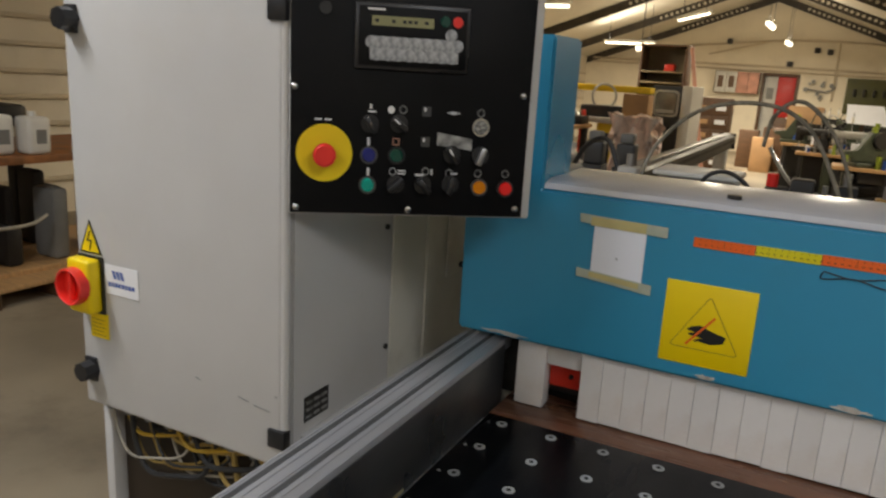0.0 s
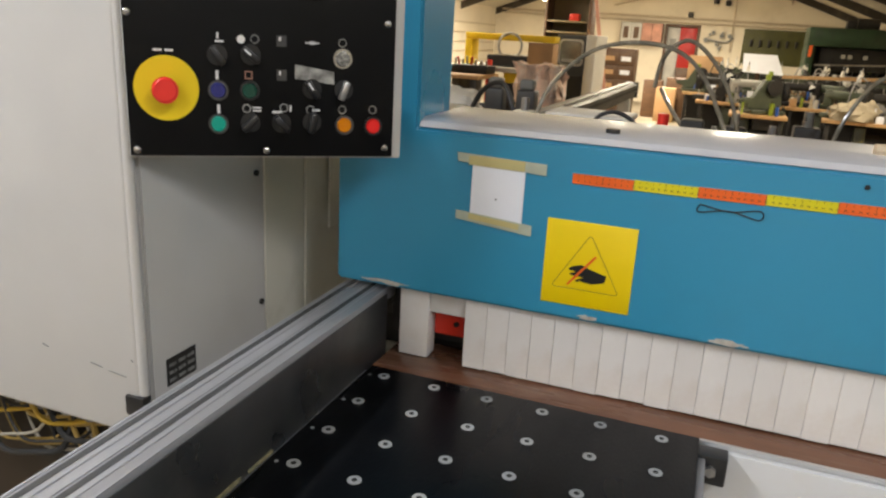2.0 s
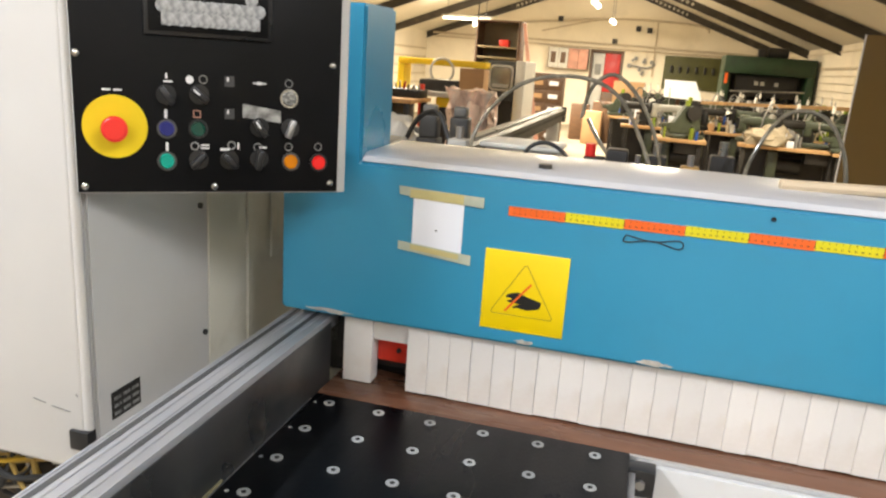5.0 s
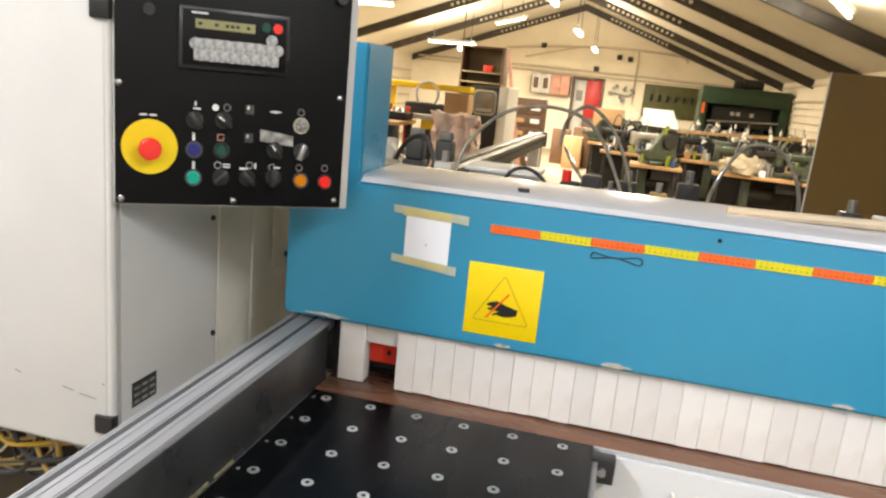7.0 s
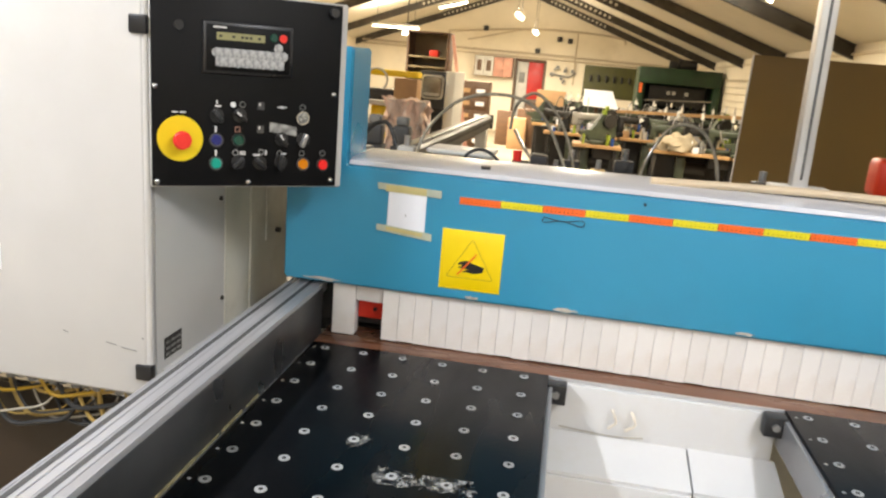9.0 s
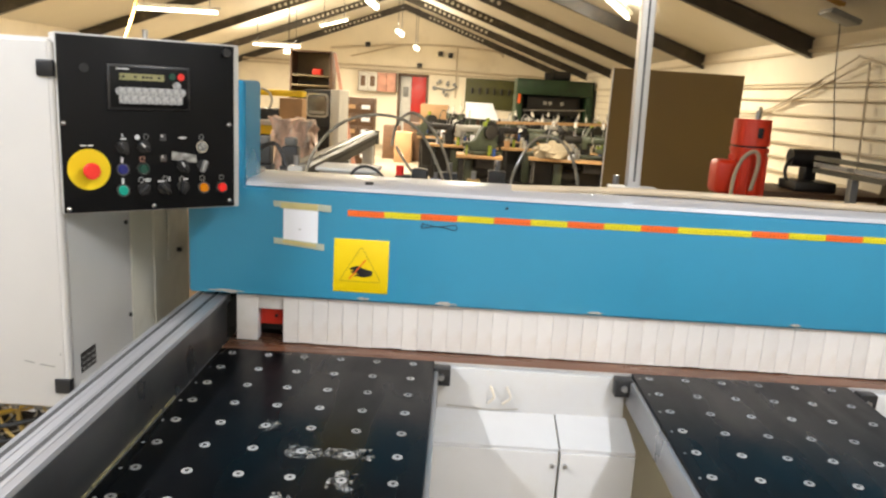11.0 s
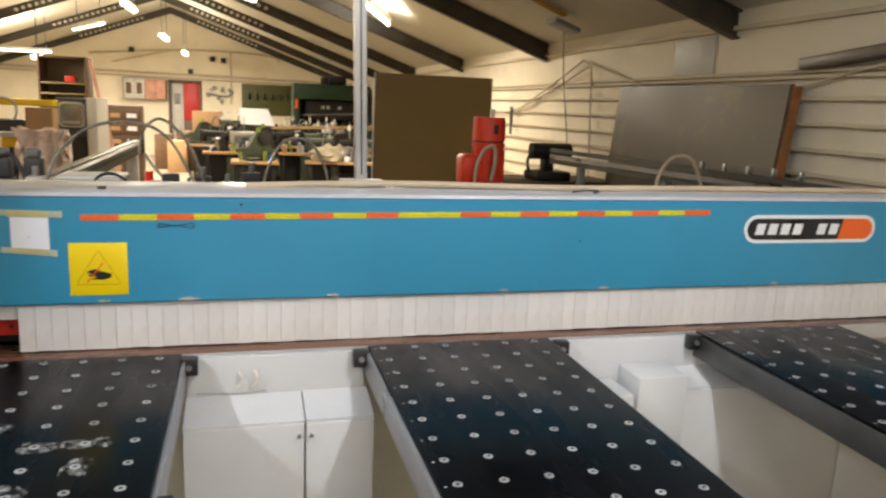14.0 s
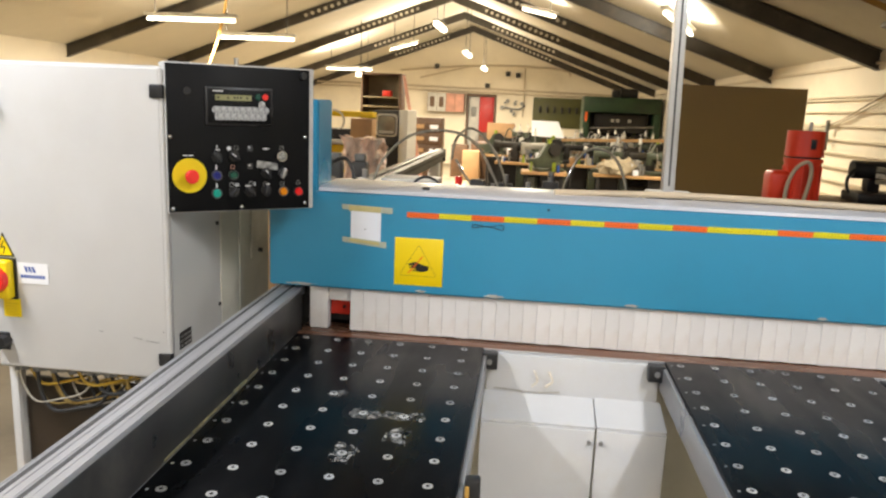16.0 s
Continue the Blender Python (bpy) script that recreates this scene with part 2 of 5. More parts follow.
CLOTH = mat("pale_cloth", (0.40, 0.34, 0.24), 0.85, var=0.2, bump=0.4)
# the pale mottled base stands in for reflections in the pane
GLASS = mat("reflection_grey_glass", (0.30, 0.29, 0.25), 0.12, 0.4, var=0.5)
DOOR_RED = mat("red_door_paint", (0.42, 0.012, 0.008), 0.45, var=0.1)
BLUE_PLASTIC = mat("blue_plastic", (0.02, 0.08, 0.35), 0.4)
LIME = mat("lime_plastic", (0.26, 0.34, 0.03), 0.4)
PINK = mat("pale_brick_red", (0.5, 0.25, 0.18), 0.6, var=0.2)
GLOW = mat("glowing_tube", (1.0, 0.86, 0.62), 0.4, emit=9.0)


# ---- builders ----
def box(bm, x0, x1, y0, y1, z0, z1, bevel=0.0, segs=2):
    m = Matrix.Translation(((x0 + x1) / 2, (y0 + y1) / 2, (z0 + z1) / 2)) @ Matrix.Diagonal((abs(x1 - x0), abs(y1 - y0), abs(z1 - z0), 1))
    vs = bmesh.ops.create_cube(bm, size=1, matrix=m)["verts"]
    if bevel:
        es = list({e for v in vs for e in v.link_edges})
        bmesh.ops.bevel(bm, geom=es, offset=bevel, segments=segs, affect="EDGES", profile=0.5)
    return bm


def cyl(bm, a, b, r, r2=None, segs=20):
    a, b = Vector(a), Vector(b)
    m = Matrix.Translation((a + b) / 2) @ (b - a).to_track_quat("Z", "Y").to_matrix().to_4x4()
    bmesh.ops.create_cone(bm, cap_ends=True, segments=segs, radius1=r, radius2=r if r2 is None else r2, depth=(b - a).length, matrix=m)
    return bm


def sweep(bm, pts, r, segs=8, smooth=4):
    """A round hose or cable through the points."""
    pts = [Vector(p) for p in pts]
    fine = []
    for i in range(len(pts) - 1):
        p0, p1, p2, p3 = pts[max(i - 1, 0)], pts[i], pts[i + 1], pts[min(i + 2, len(pts) - 1)]
        for k in range(smooth):
            u = k / smooth
            fine.append(0.5 * ((2 * p1) + (p2 - p0) * u + (2 * p0 - 5 * p1 + 4 * p2 - p3) * u * u + (3 * p1 - p0 - 3 * p2 + p3) * u ** 3))
    fine.append(pts[-1])
    rings, side = [], None
    for i, p in enumerate(fine):
        d = (fine[min(i + 1, len(fine) - 1)] - fine[max(i - 1, 0)]).normalized()
        if side is None:
            side = d.orthogonal().normalized()
        side = (side - d * side.dot(d)).normalized()
        up = d.cross(side)
        rings.append([bm.verts.new(p + r * (side * math.cos(a) + up * math.sin(a))) for a in (2 * math.pi * k / segs for k in range(segs))])
    for a, b in zip(rings, rings[1:]):
        for k in range(segs):
            bm.faces.new((a[k], a[(k + 1) % segs], b[(k + 1) % segs], b[k]))
    bm.faces.new(rings[0][::-1])
    bm.faces.new(rings[-1])
    return bm


def poly(bm, pts, thick):
    """A plate with the outline pts, pushed out by the vector thick."""
    vs = [bm.verts.new(p) for p in pts]
    f = bm.faces.new(vs)
    got = bmesh.ops.extrude_face_region(bm, geom=[f])["geom"]
    bmesh.ops.translate(bm, vec=thick, verts=[g for g in got if isinstance(g, bmesh.types.BMVert)])
    bmesh.ops.recalc_face_normals(bm, faces=bm.faces)
    return bm


def B():
    return bmesh.new()


def mesh_of(name, bm, material):
    me = bpy.data.meshes.new(name)
    bmesh.ops.recalc_face_normals(bm, faces=bm.faces)
    bm.to_mesh(me)
    bm.free()
    me.materials.append(material)
    for p in me.polygons:
        p.use_smooth = True
    me.set_sharp_from_angle(angle=radians(35))
    return me


def part(name, bm, material, parent, label=""):
    ob = new(name, mesh_of(name, bm, material))
    ob.parent = parent
    return tagged(ob, label)


def piece(name, me, parent, at):
    ob = new(name, me)
    ob.parent = parent
    ob.matrix_local = at
    return ob


def thing(name, label, category, m=None, group="", kind=""):
    ob = new(name)
    ob.matrix_world = m if m is not None else Matrix()
    return tagged(ob, label, category, group, kind)


def setting(name, bm, material, label="", category=""):
    ob = new(name, mesh_of(name, bm, material))
    return tagged(ob, label, category, kind="structure")

# ---- the room ----
XL, XR, Y0, Y1, EAVE, RIDGE_X, SLOPE = -6.4, 3.5, -5.0, 20.7, 2.33, -1.45, 0.36
RIDGE = EAVE + SLOPE * (XR - RIDGE_X)


def roof_z(x):
    return RIDGE - SLOPE * abs(x - RIDGE_X)


setting("floor", box(B(), XL - 0.2, XR + 0.2, Y0 - 0.2, Y1 + 0.2, -0.2, 0), CONCRETE, "stained bare concrete workshop floor", "floor")
setting("wall_east", box(B(), XR, XR + 0.2, Y0 - 0.2, Y1 + 0.2, 0, EAVE + 0.12), WALL, "cream painted wall with horizontal battens", "wall")
setting("wall_west", box(B(), XL - 0.2, XL, Y0 - 0.2, Y1 + 0.2, 0, EAVE + 0.12), WALL, "cream painted side wall of the workshop", "wall")
DOOR = (-1.50, -0.72, 2.06)


def gable(bm, y0, y1, opening=None):
    """A gable wall, with one door opening cut through it."""
    def slab(a, b, zlow):
        za, zb = roof_z(a) + 0.1, roof_z(b) + 0.1
        pts = [(a, y0, zlow), (b, y0, zlow), (b, y0, zb)]
        if a < RIDGE_X < b:
            pts.append((RIDGE_X, y0, RIDGE + 0.1))
        pts.append((a, y0, za))
        poly(bm, pts, Vector((0, y1 - y0, 0)))
    if opening:
        slab(XL - 0.2, opening[0], 0)
        slab(opening[0], opening[1], opening[2])
        slab(opening[1], XR + 0.2, 0)
    else:
        slab(XL - 0.2, XR + 0.2, 0)
    return bm


setting("wall_north", gable(B(), Y1, Y1 + 0.2, DOOR), WALL, "cream gable wall with a door opening", "wall")
setting("wall_south", gable(B(), Y0 - 0.2, Y0), WALL, "cream gable wall closing the workshop", "wall")
bm = B()
for sx in (XL - 0.3, XR + 0.3):
    poly(bm, [(RIDGE_X, Y0 - 0.2, RIDGE), (sx, Y0 - 0.2, roof_z(sx)), (sx, Y0 - 0.2, roof_z(sx) + 0.12), (RIDGE_X, Y0 - 0.2, RIDGE + 0.12)], Vector((0, Y1 - Y0 + 0.4, 0)))
setting("ceiling", bm, CEILING, "off-white sheeted pitched ceiling", "ceiling")
# sheet joints under the ceiling
for k in range(9):
    y = -3.7 + 3.1 * k
    bm = B()
    for sx in (XL, XR):
        poly(bm, [(RIDGE_X, y, RIDGE - 0.004), (sx, y, roof_z(sx) - 0.004), (sx, y, roof_z(sx) - 0.012), (RIDGE_X, y, RIDGE - 0.012)], Vector((0, 0.05, 0)))
    setting("trim", bm, BATTEN, "cover strip on the ceiling joints", "trim")
# rafters
for k in range(9):
    y = -4.15 + 3.1 * k
    raf = thing("rafter", "dark painted steel roof rafter with punched holes", "rafter", group="roof rafters", kind="structure")
    for sx, side in ((XL + 0.002, -1), (XR - 0.002, 1)):
        bm = B()
        d = 0.17
        poly(bm, [(RIDGE_X, y, RIDGE - 0.005), (sx, y, roof_z(sx) - 0.005), (sx, y, roof_z(sx) - d), (RIDGE_X, y, RIDGE - d)], Vector((0, 0.012, 0)))
        for z in (0.005, d):
            poly(bm, [(RIDGE_X, y - 0.035, RIDGE - z), (sx, y - 0.035, roof_z(sx) - z), (sx, y - 0.035, roof_z(sx) - z - 0.012), (RIDGE_X, y - 0.035, RIDGE - z - 0.012)], Vector((0, 0.085, 0)))
        part("rafter_leg", bm, RAFTER, raf)
        bm = B()
        for h in range(14):
            x = RIDGE_X + side * (0.75 + 0.12 * h)
            cyl(bm, (x, y - 0.004, roof_z(x) - 0.085), (x, y + 0.016, roof_z(x) - 0.085), 0.035, segs=12)
        part("hole_row", bm, CEILING, raf, "row of round punched holes showing the pale ceiling")
# battens along the east wall
for z in (0.38, 0.52, 0.66, 0.80, 0.94, 1.08, 1.22, 1.36, 1.495, 1.637, 1.775, 1.895, 1.925):
    setting("trim", box(B(), XR - 0.036, XR - 0.002, Y0 + 0.1, Y1 - 0.1, z - 0.011, z + 0.011, 0.004), BATTEN, "cream horizontal wall batten", "batten")
setting("trim", box(B(), XR - 0.012, XR - 0.002, 2.25, 2.74, 1.94, 2.19, 0.003), PALE, "pale patch panel on the battened wall", "panel")
setting("trim", box(B(), XR - 0.03, XR - 0.002, Y0 + 0.1, Y1 - 0.1, EAVE - 0.13, EAVE - 0.10, 0.004), BATTEN, "thin ledge below the eaves", "trim")
for z in (0.35, 0.62, 0.88, 1.13, 1.36, 1.6, 1.84):
    setting("trim", box(B(), XL + 0.002, XL + 0.045, Y0 + 0.1, Y1 - 0.1, z - 0.02, z + 0.02, 0.006), BATTEN, "cream horizontal wall batten", "batten")

# door in the far gable
d = thing("door_1", "open doorway with a red door leaf and pale inner door", "door", kind="structure")
bm = B()
for x0, x1, z0, z1 in ((DOOR[0] - 0.07, DOOR[0], 0, 2.13), (DOOR[1], DOOR[1] + 0.07, 0, 2.13), (DOOR[0], DOOR[1], 2.06, 2.13)):
    box(bm, x0, x1, Y1 - 0.03, Y1 + 0.2, z0, z1, 0.005)
part("door_frame", bm, DARK_WOOD, d, "dark brown timber frame")
part("red_leaf", box(B(), -1.16, -0.73, Y1 + 0.02, Y1 + 0.07, 1.0, 2.05, 0.005), DOOR_RED, d, "red painted upper door leaf")
part("lower_leaf", box(B(), -1.16, -0.73, Y1 + 0.02, Y1 + 0.07, 0.01, 0.995, 0.005), DARK_WOOD, d, "dark brown lower door leaf")
part("inner_panel", box(B(), -1.495, -1.17, Y1 + 0.10, Y1 + 0.14, 0.01, 2.05, 0.004), PALE, d, "pale inner door panel")
part("door_window", box(B(), -1.42, -1.25, Y1 + 0.09, Y1 + 0.105, 1.45, 1.75, 0.004), GREY, d, "small grey pane")
part("door_handle", box(B(), -0.84, -0.76, Y1 - 0.01, Y1 + 0.02, 0.98, 1.01, 0.004), ALU, d)

# pipes on the gable
for pts, r, lab in (([(-6.2, Y1 - 0.06, 2.32), (-1.4, Y1 - 0.06, 2.30), (3.3, Y1 - 0.06, 2.22)], 0.028, "cream water pipe along the gable wall"),
                    ([(-6.2, Y1 - 0.10, 2.22), (3.3, Y1 - 0.10, 2.14)], 0.022, "cream water pipe along the gable wall"),
                    ([(-3.6, Y1 - 0.06, 2.75), (-0.9, Y1 - 0.06, 2.98), (1.2, Y1 - 0.06, 2.92), (1.5, Y1 - 0.06, 2.75)], 0.028, "cream pipe across the gable wall"),
                    ([(-3.0, Y1 - 0.08, 2.55), (-1.4, Y1 - 0.08, 2.95)], 0.02, "thin sloping pipe on the gable wall"),
                    ([(0.15, Y1 - 0.05, 1.5), (0.15, Y1 - 0.05, 2.95)], 0.018, "upright conduit on the gable wall")):
    t = thing("pipe", lab, "pipe", group="pipes on the gable wall")
    part("pipe_run", sweep(B(), pts, r), PIPE, t)

# lamps
TUBES = [((-4.49, 7.0, 2.60), (-3.35, 7.0, 2.60)), ((-4.06, 8.2, 2.50), (-2.98, 8.2, 2.50)), ((-4.6, 15.9, 2.49), (-3.5, 15.9, 2.49)),
         ((-1.24, 10.2, 3.0), (-1.22, 11.2, 3.0)), ((-1.08, 14.0, 2.84), (-1.06, 15.0, 2.84)), ((-0.9, 17.3, 2.72), (-0.88, 18.1, 2.72)),
         ((0.16, 9.6, 3.18), (0.66, 9.9, 3.12)), ((1.72, 6.2, 2.74), (2.15, 6.9, 2.60)), ((-2.72, 14.2, 2.86), (-2.25, 14.8, 3.06)), ((-3.43, 14.0, 2.30), (-3.24, 14.0, 2.31)),
         # out of view: two set from shadow directions, the last two added as fill
         ((1.5, -2.3, 2.85), (1.5, -1.1, 2.85)), ((-1.9, -2.1, 3.2), (-1.9, -0.9, 3.2)), ((0.2, -4.2, 3.0), (1.4, -4.2, 3.0)), ((-3.9, 1.0, 2.8), (-2.7, 1.0, 2.8))]
for i, (a, b) in enumerate(TUBES):
    a, b = Vector(a), Vector(b)
    lamp = thing("tube_lamp", "lit warm white fluorescent tube lamp under the roof, some added unseen", "lamp", group="fluorescent lamps")
    u = (b - a).normalized()
    part("tube", cyl(B(), a, b, 0.022 if i not in (3, 4, 5, 9) else 0.05, segs=12), GLOW, lamp, "glowing tube")
    bm = B()
    up = Vector((0, 0, 0.055))
    mid, tilt = (a + b) / 2 + up, u.to_track_quat("X", "Z").to_matrix().to_4x4()
    L = (b - a).length / 2 + 0.03
    box(bm, -L, L, -0.045, 0.045, -0.02, 0.02, 0.006)
    bmesh.ops.transform(bm, matrix=Matrix.Translation(mid) @ tilt, verts=bm.verts)
    part("housing", bm, PALE, lamp, "pale sheet metal housing")
    for e in (a + u * 0.1, b - u * 0.1):
        top = Vector((e.x, e.y, roof_z(e.x) + 0.01))
        part("hanger", cyl(B(), e + up, top, 0.006, segs=6), DARK, lamp)
    power = TUBE_WATT * (b - a).length
    area_lamp(a, b, power * (0.85, 1.75, 1.0, 0.10)[i - 10] if i >= 10 else power * {0: 2.6, 1: 2.6, 2: 4.4, 9: 7.0, 8: 4.0, 4: 3.0, 5: 3.0, 7: 2.4}.get(i, 1.8), NEUTRAL if i >= 10 else WARM)
    # extra fill set above the closed housing to brighten the ceiling
    area_lamp(a, b, power * (0.35 if i >= 10 else {0: 0.5, 1: 0.5, 7: 2.4, 2: 0.6, 4: 1.2, 5: 1.2, 8: 0.6}.get(i, 0.65)), WARM, down=False)

# ---- panel saw ----
saw = thing("panel_saw", "petrol blue beam panel saw with black perforated tables", "panel saw", LEVEL)
bm = B()
poly(bm, [(-0.44, 0.0, 1.058), (3.75, 0.0, 1.058), (3.75, 0.0, 1.366), (-0.282, 0.0, 1.366), (-0.282, 0.0, 1.645), (-0.44, 0.0, 1.645)], Vector((0, 0.16, 0)))
bmesh.ops.bevel(bm, geom=list(bm.edges), offset=0.005, segments=2, affect="EDGES")
part("beam_cover", bm, BLUE, saw, "long petrol blue painted steel beam cover with an end post")
bm = B()
prof = [(0.002, 1.3675), (0.009, 1.377), (0.028, 1.383), (0.24, 1.383), (0.24, 1.3675)]
poly(bm, [(-0.281, y, z) for y, z in prof], Vector((4.03, 0, 0)))
part("beam_top", bm, ALU_SHEET, saw, "silver aluminium top rail with a rounded edge")
part("end_cover", box(B(), -0.44, -0.35, 0.17, 0.5, 0.92, 1.36, 0.01), GREY, saw)
# scratches of bare metal along the lower edge
for x, w in ((-0.335, 0.05), (0.05, 0.02), (0.285, 0.035), (0.705, 0.03), (1.26, 0.02), (1.62, 0.03), (2.3, 0.02)):
    bm = B()
    pts = []
    for k in range(17):
        a = 2 * math.pi * k / 17
        pts.append((x + w * math.cos(a) * random.uniform(0.4, 1.15), -0.0012, 1.067 + 0.0055 * math.sin(a) * random.uniform(0.2, 1.2)))
    poly(bm, pts, Vector((0, 0.0008, 0)))
    part("paint_chip", bm, CHIP, saw, "bare chipped patch in the paint")
# dents and knots on the beam front
for x, z in ((0.432, 1.347), (1.517, 1.230)):
    part("screw_hole", cyl(B(), (x, -0.002, z), (x, 0.004, z), 0.004, segs=10), HOLE, saw)
# wire scribble below the tape
part("pencil_mark", sweep(B(), [(0.205, -0.001, 1.292), (0.25, -0.001, 1.285), (0.295, -0.001, 1.292), (0.295, -0.001, 1.277), (0.25, -0.001, 1.286), (0.205, -0.001, 1.279), (0.205, -0.001, 1.290)], 0.0012, 5), INK, saw, "crossed dark scribble")
# measuring tape
tape = new("measuring_tape")
tape.parent = saw
tagged(tape, "orange and yellow banded adhesive measuring tape")
x = 0.0
for k, col in enumerate([0, 1, 0, 1, 0, 1, 0, 1, 0, 1, 1, 0, 1, 0, 1, 0, 1, 0, 1, 0]):
    z = 1.317 + 0.009 * x
    bm = box(B(), x, x + 0.0995, -0.0018, -0.0002, z - 0.017, z)
    part("tape_band", bm, TAPE_YELLOW if col else ORANGE, tape)
    x += 0.1
bm = B()
for k in range(1, 200):
    x = 0.01 * k
    z = 1.317 + 0.009 * x
    L = 0.0085 if k % 5 == 0 else 0.005
    box(bm, x - 0.0003, x + 0.0003, -0.0022, -0.0016, z - L, z - 0.0005)
    for dx in (-0.0017, 0.0005) if k > 9 else (-0.0006,):
        box(bm, x + dx, x + dx + 0.0012, -0.0022, -0.0016, z - 0.0128, z - 0.0106)
tagged(part("graduation", bm, INK, tape, "fine black graduation marks"), kind="stuff")
# warning sticker
st = part("warning_sticker", box(B(), -0.035, 0.1175, -0.0015, -0.0002, 1.085, 1.2365, 0.0004), YELLOW, saw, "square yellow warning sticker")


def ring_poly(bm, pts, w, y, t):
    """Bars along a closed outline in the front plane."""
    for (xa, za), (xb, zb) in zip(pts, pts[1:] + pts[:1]):
        a, b = Vector((xa, y, za)), Vector((xb, y, zb))
        u = (b - a).normalized()
        n = Vector((-u.z, 0, u.x)) * w / 2
        poly(bm, [a + n - u * w / 2, b + n + u * w / 2, b - n + u * w / 2, a - n - u * w / 2], Vector((0, -t, 0)))
    return bm


SX, SZ, SW = -0.035, 1.085, 0.1525
tri_pts = []
for cx, cz, a0 in ((0.83, 0.23, 270), (0.50, 0.81, 30), (0.15, 0.23, 150)):
    for k in range(5):
        q = math.radians(a0 + 30 * k)
        tri_pts.append((SX + SW * (cx + 0.025 * math.cos(q)), SZ + SW * (cz + 0.025 * math.sin(q))))
part("triangle", ring_poly(B(), tri_pts, 0.0015, -0.0017, 0.0004), INK_GREY, st, "thin printed triangle with round corners")
bm = B()
PALM = ((29, 44), (33, 47), (43, 50), (48, 48), (53, 46), (64, 43), (72, 41), (70, 33), (64, 31), (56, 29), (47, 30), (43, 31), (39, 29), (38, 31), (43, 34), (47, 35), (42, 36), (37, 36), (31, 37), (31, 39), (37, 40), (35, 42), (30, 42))
poly(bm, [(SX + SW * a / 100, -0.0018, SZ + SW * b / 100) for a, b in PALM], Vector((0, -0.0004, 0)))
part("pictogram", bm, INK, st, "black printed warning pictogram")
part("slash", poly(B(), [(SX + SW * a / 100, -0.0023, SZ + SW * b / 100) for a, b in ((28, 25.5), (30, 24), (59, 61), (57, 62.5))], Vector((0, -0.0003, 0))), ORANGE, st, "orange bar across the pictogram")
# taped note
note = part("paper_note", box(B(), -0.176, -0.081, -0.0018, -0.0004, 1.214, 1.318), PAPER, saw, "white paper note held by adhesive tape")
part("tape_strip", poly(B(), [(-0.205, -0.0022, 1.331), (-0.045, -0.0022, 1.326), (-0.045, -0.0022, 1.307), (-0.203, -0.0022, 1.315)], Vector((0, -0.0004, 0))), MASKING_PALE, note, "pale adhesive tape strip")
part("tape_strip", poly(B(), [(-0.183, -0.0028, 1.327), (-0.082, -0.0028, 1.327), (-0.082, -0.0028, 1.309), (-0.183, -0.0028, 1.311)], Vector((0, -0.0004, 0))), MASKING, note, "yellowed adhesive tape strip")
part("tape_strip", poly(B(), [(-0.202, -0.0022, 1.228), (-0.062, -0.0022, 1.217), (-0.062, -0.0022, 1.198), (-0.202, -0.0022, 1.212)], Vector((0, -0.0004, 0))), MASKING_PALE, note, "pale adhesive tape strip")
part("tape_strip", poly(B(), [(-0.178, -0.0028, 1.224), (-0.085, -0.0028, 1.216), (-0.085, -0.0028, 1.206), (-0.178, -0.0028, 1.214)], Vector((0, -0.0004, 0))), MASKING, note, "yellowed adhesive tape strip")
part("ink_dot", cyl(B(), (-0.130, -0.0017, 1.255), (-0.130, -0.0022, 1.255), 0.0018, segs=8), INK, note)
# maker's plate, plain shapes


def pill(bm, x0, x1, z0, z1, y, t):
    r, pts = (z1 - z0) / 2, []
    for k in range(13):
        a = -math.pi / 2 + math.pi * k / 12
        pts.append((x1 - r + r * math.cos(a), y, (z0 + z1) / 2 + r * math.sin(a)))
    for k in range(13):
        a = math.pi / 2 + math.pi * k / 12
        pts.append((x0 + r + r * math.cos(a), y, (z0 + z1) / 2 + r * math.sin(a)))
    return poly(bm, pts, Vector((0, -t, 0)))


logo = part("maker_plate", pill(B(), 2.145, 2.71, 1.216, 1.318, -0.0004, 0.0016), WHITE, saw, "long white oval maker's plate")
part("orange_field", pill(B(), 2.35, 2.698, 1.229, 1.305, -0.0022, 0.0004), ORANGE, logo, "orange rounded field")
bm = pill(B(), 2.158, 2.40, 1.229, 1.305, -0.0028, 0.0004)
poly(bm, [(2.34, -0.0028, 1.229), (2.545, -0.0028, 1.229), (2.565, -0.0028, 1.305), (2.34, -0.0028, 1.305)], Vector((0, -0.0004, 0)))
part("dark_field", bm, INK, logo, "black field")
for k in (0, 1, 2, 3, 5, 6):
    x0 = 2.19 + 0.052 * k
    bm = B()
    poly(bm, [(x0, -0.0034, 1.247), (x0 + 0.036, -0.0034, 1.247), (x0 + 0.044, -0.0034, 1.287), (x0 + 0.008, -0.0034, 1.287)], Vector((0, -0.0004, 0)))
    part("pale_bar", bm, WHITE, logo, "slanted white bar")

# white pressure strips under the beam
STRIP_W = 0.0425
strip_me = mesh_of("pressure_strip", box(B(), 0.0002, STRIP_W - 0.0002, 0.014, 0.05, 0.9185, 1.062, 0.001, 1), STRIP)
for k in range(83):
    p = piece("pressure_strip", strip_me, saw, Matrix.Translation((-0.177 + STRIP_W * k, random.uniform(-0.0007, 0.0007), random.uniform(-0.0012, 0.0012))))
part("pressure_block", box(B(), -0.312, -0.252, 0.02, 0.06, 0.917, 1.062, 0.002), STRIP, saw, "white nylon end block")
part("pressure_lintel", box(B(), -0.251, -0.178, 0.026, 0.05, 1.012, 1.062, 0.0015), STRIP, saw)
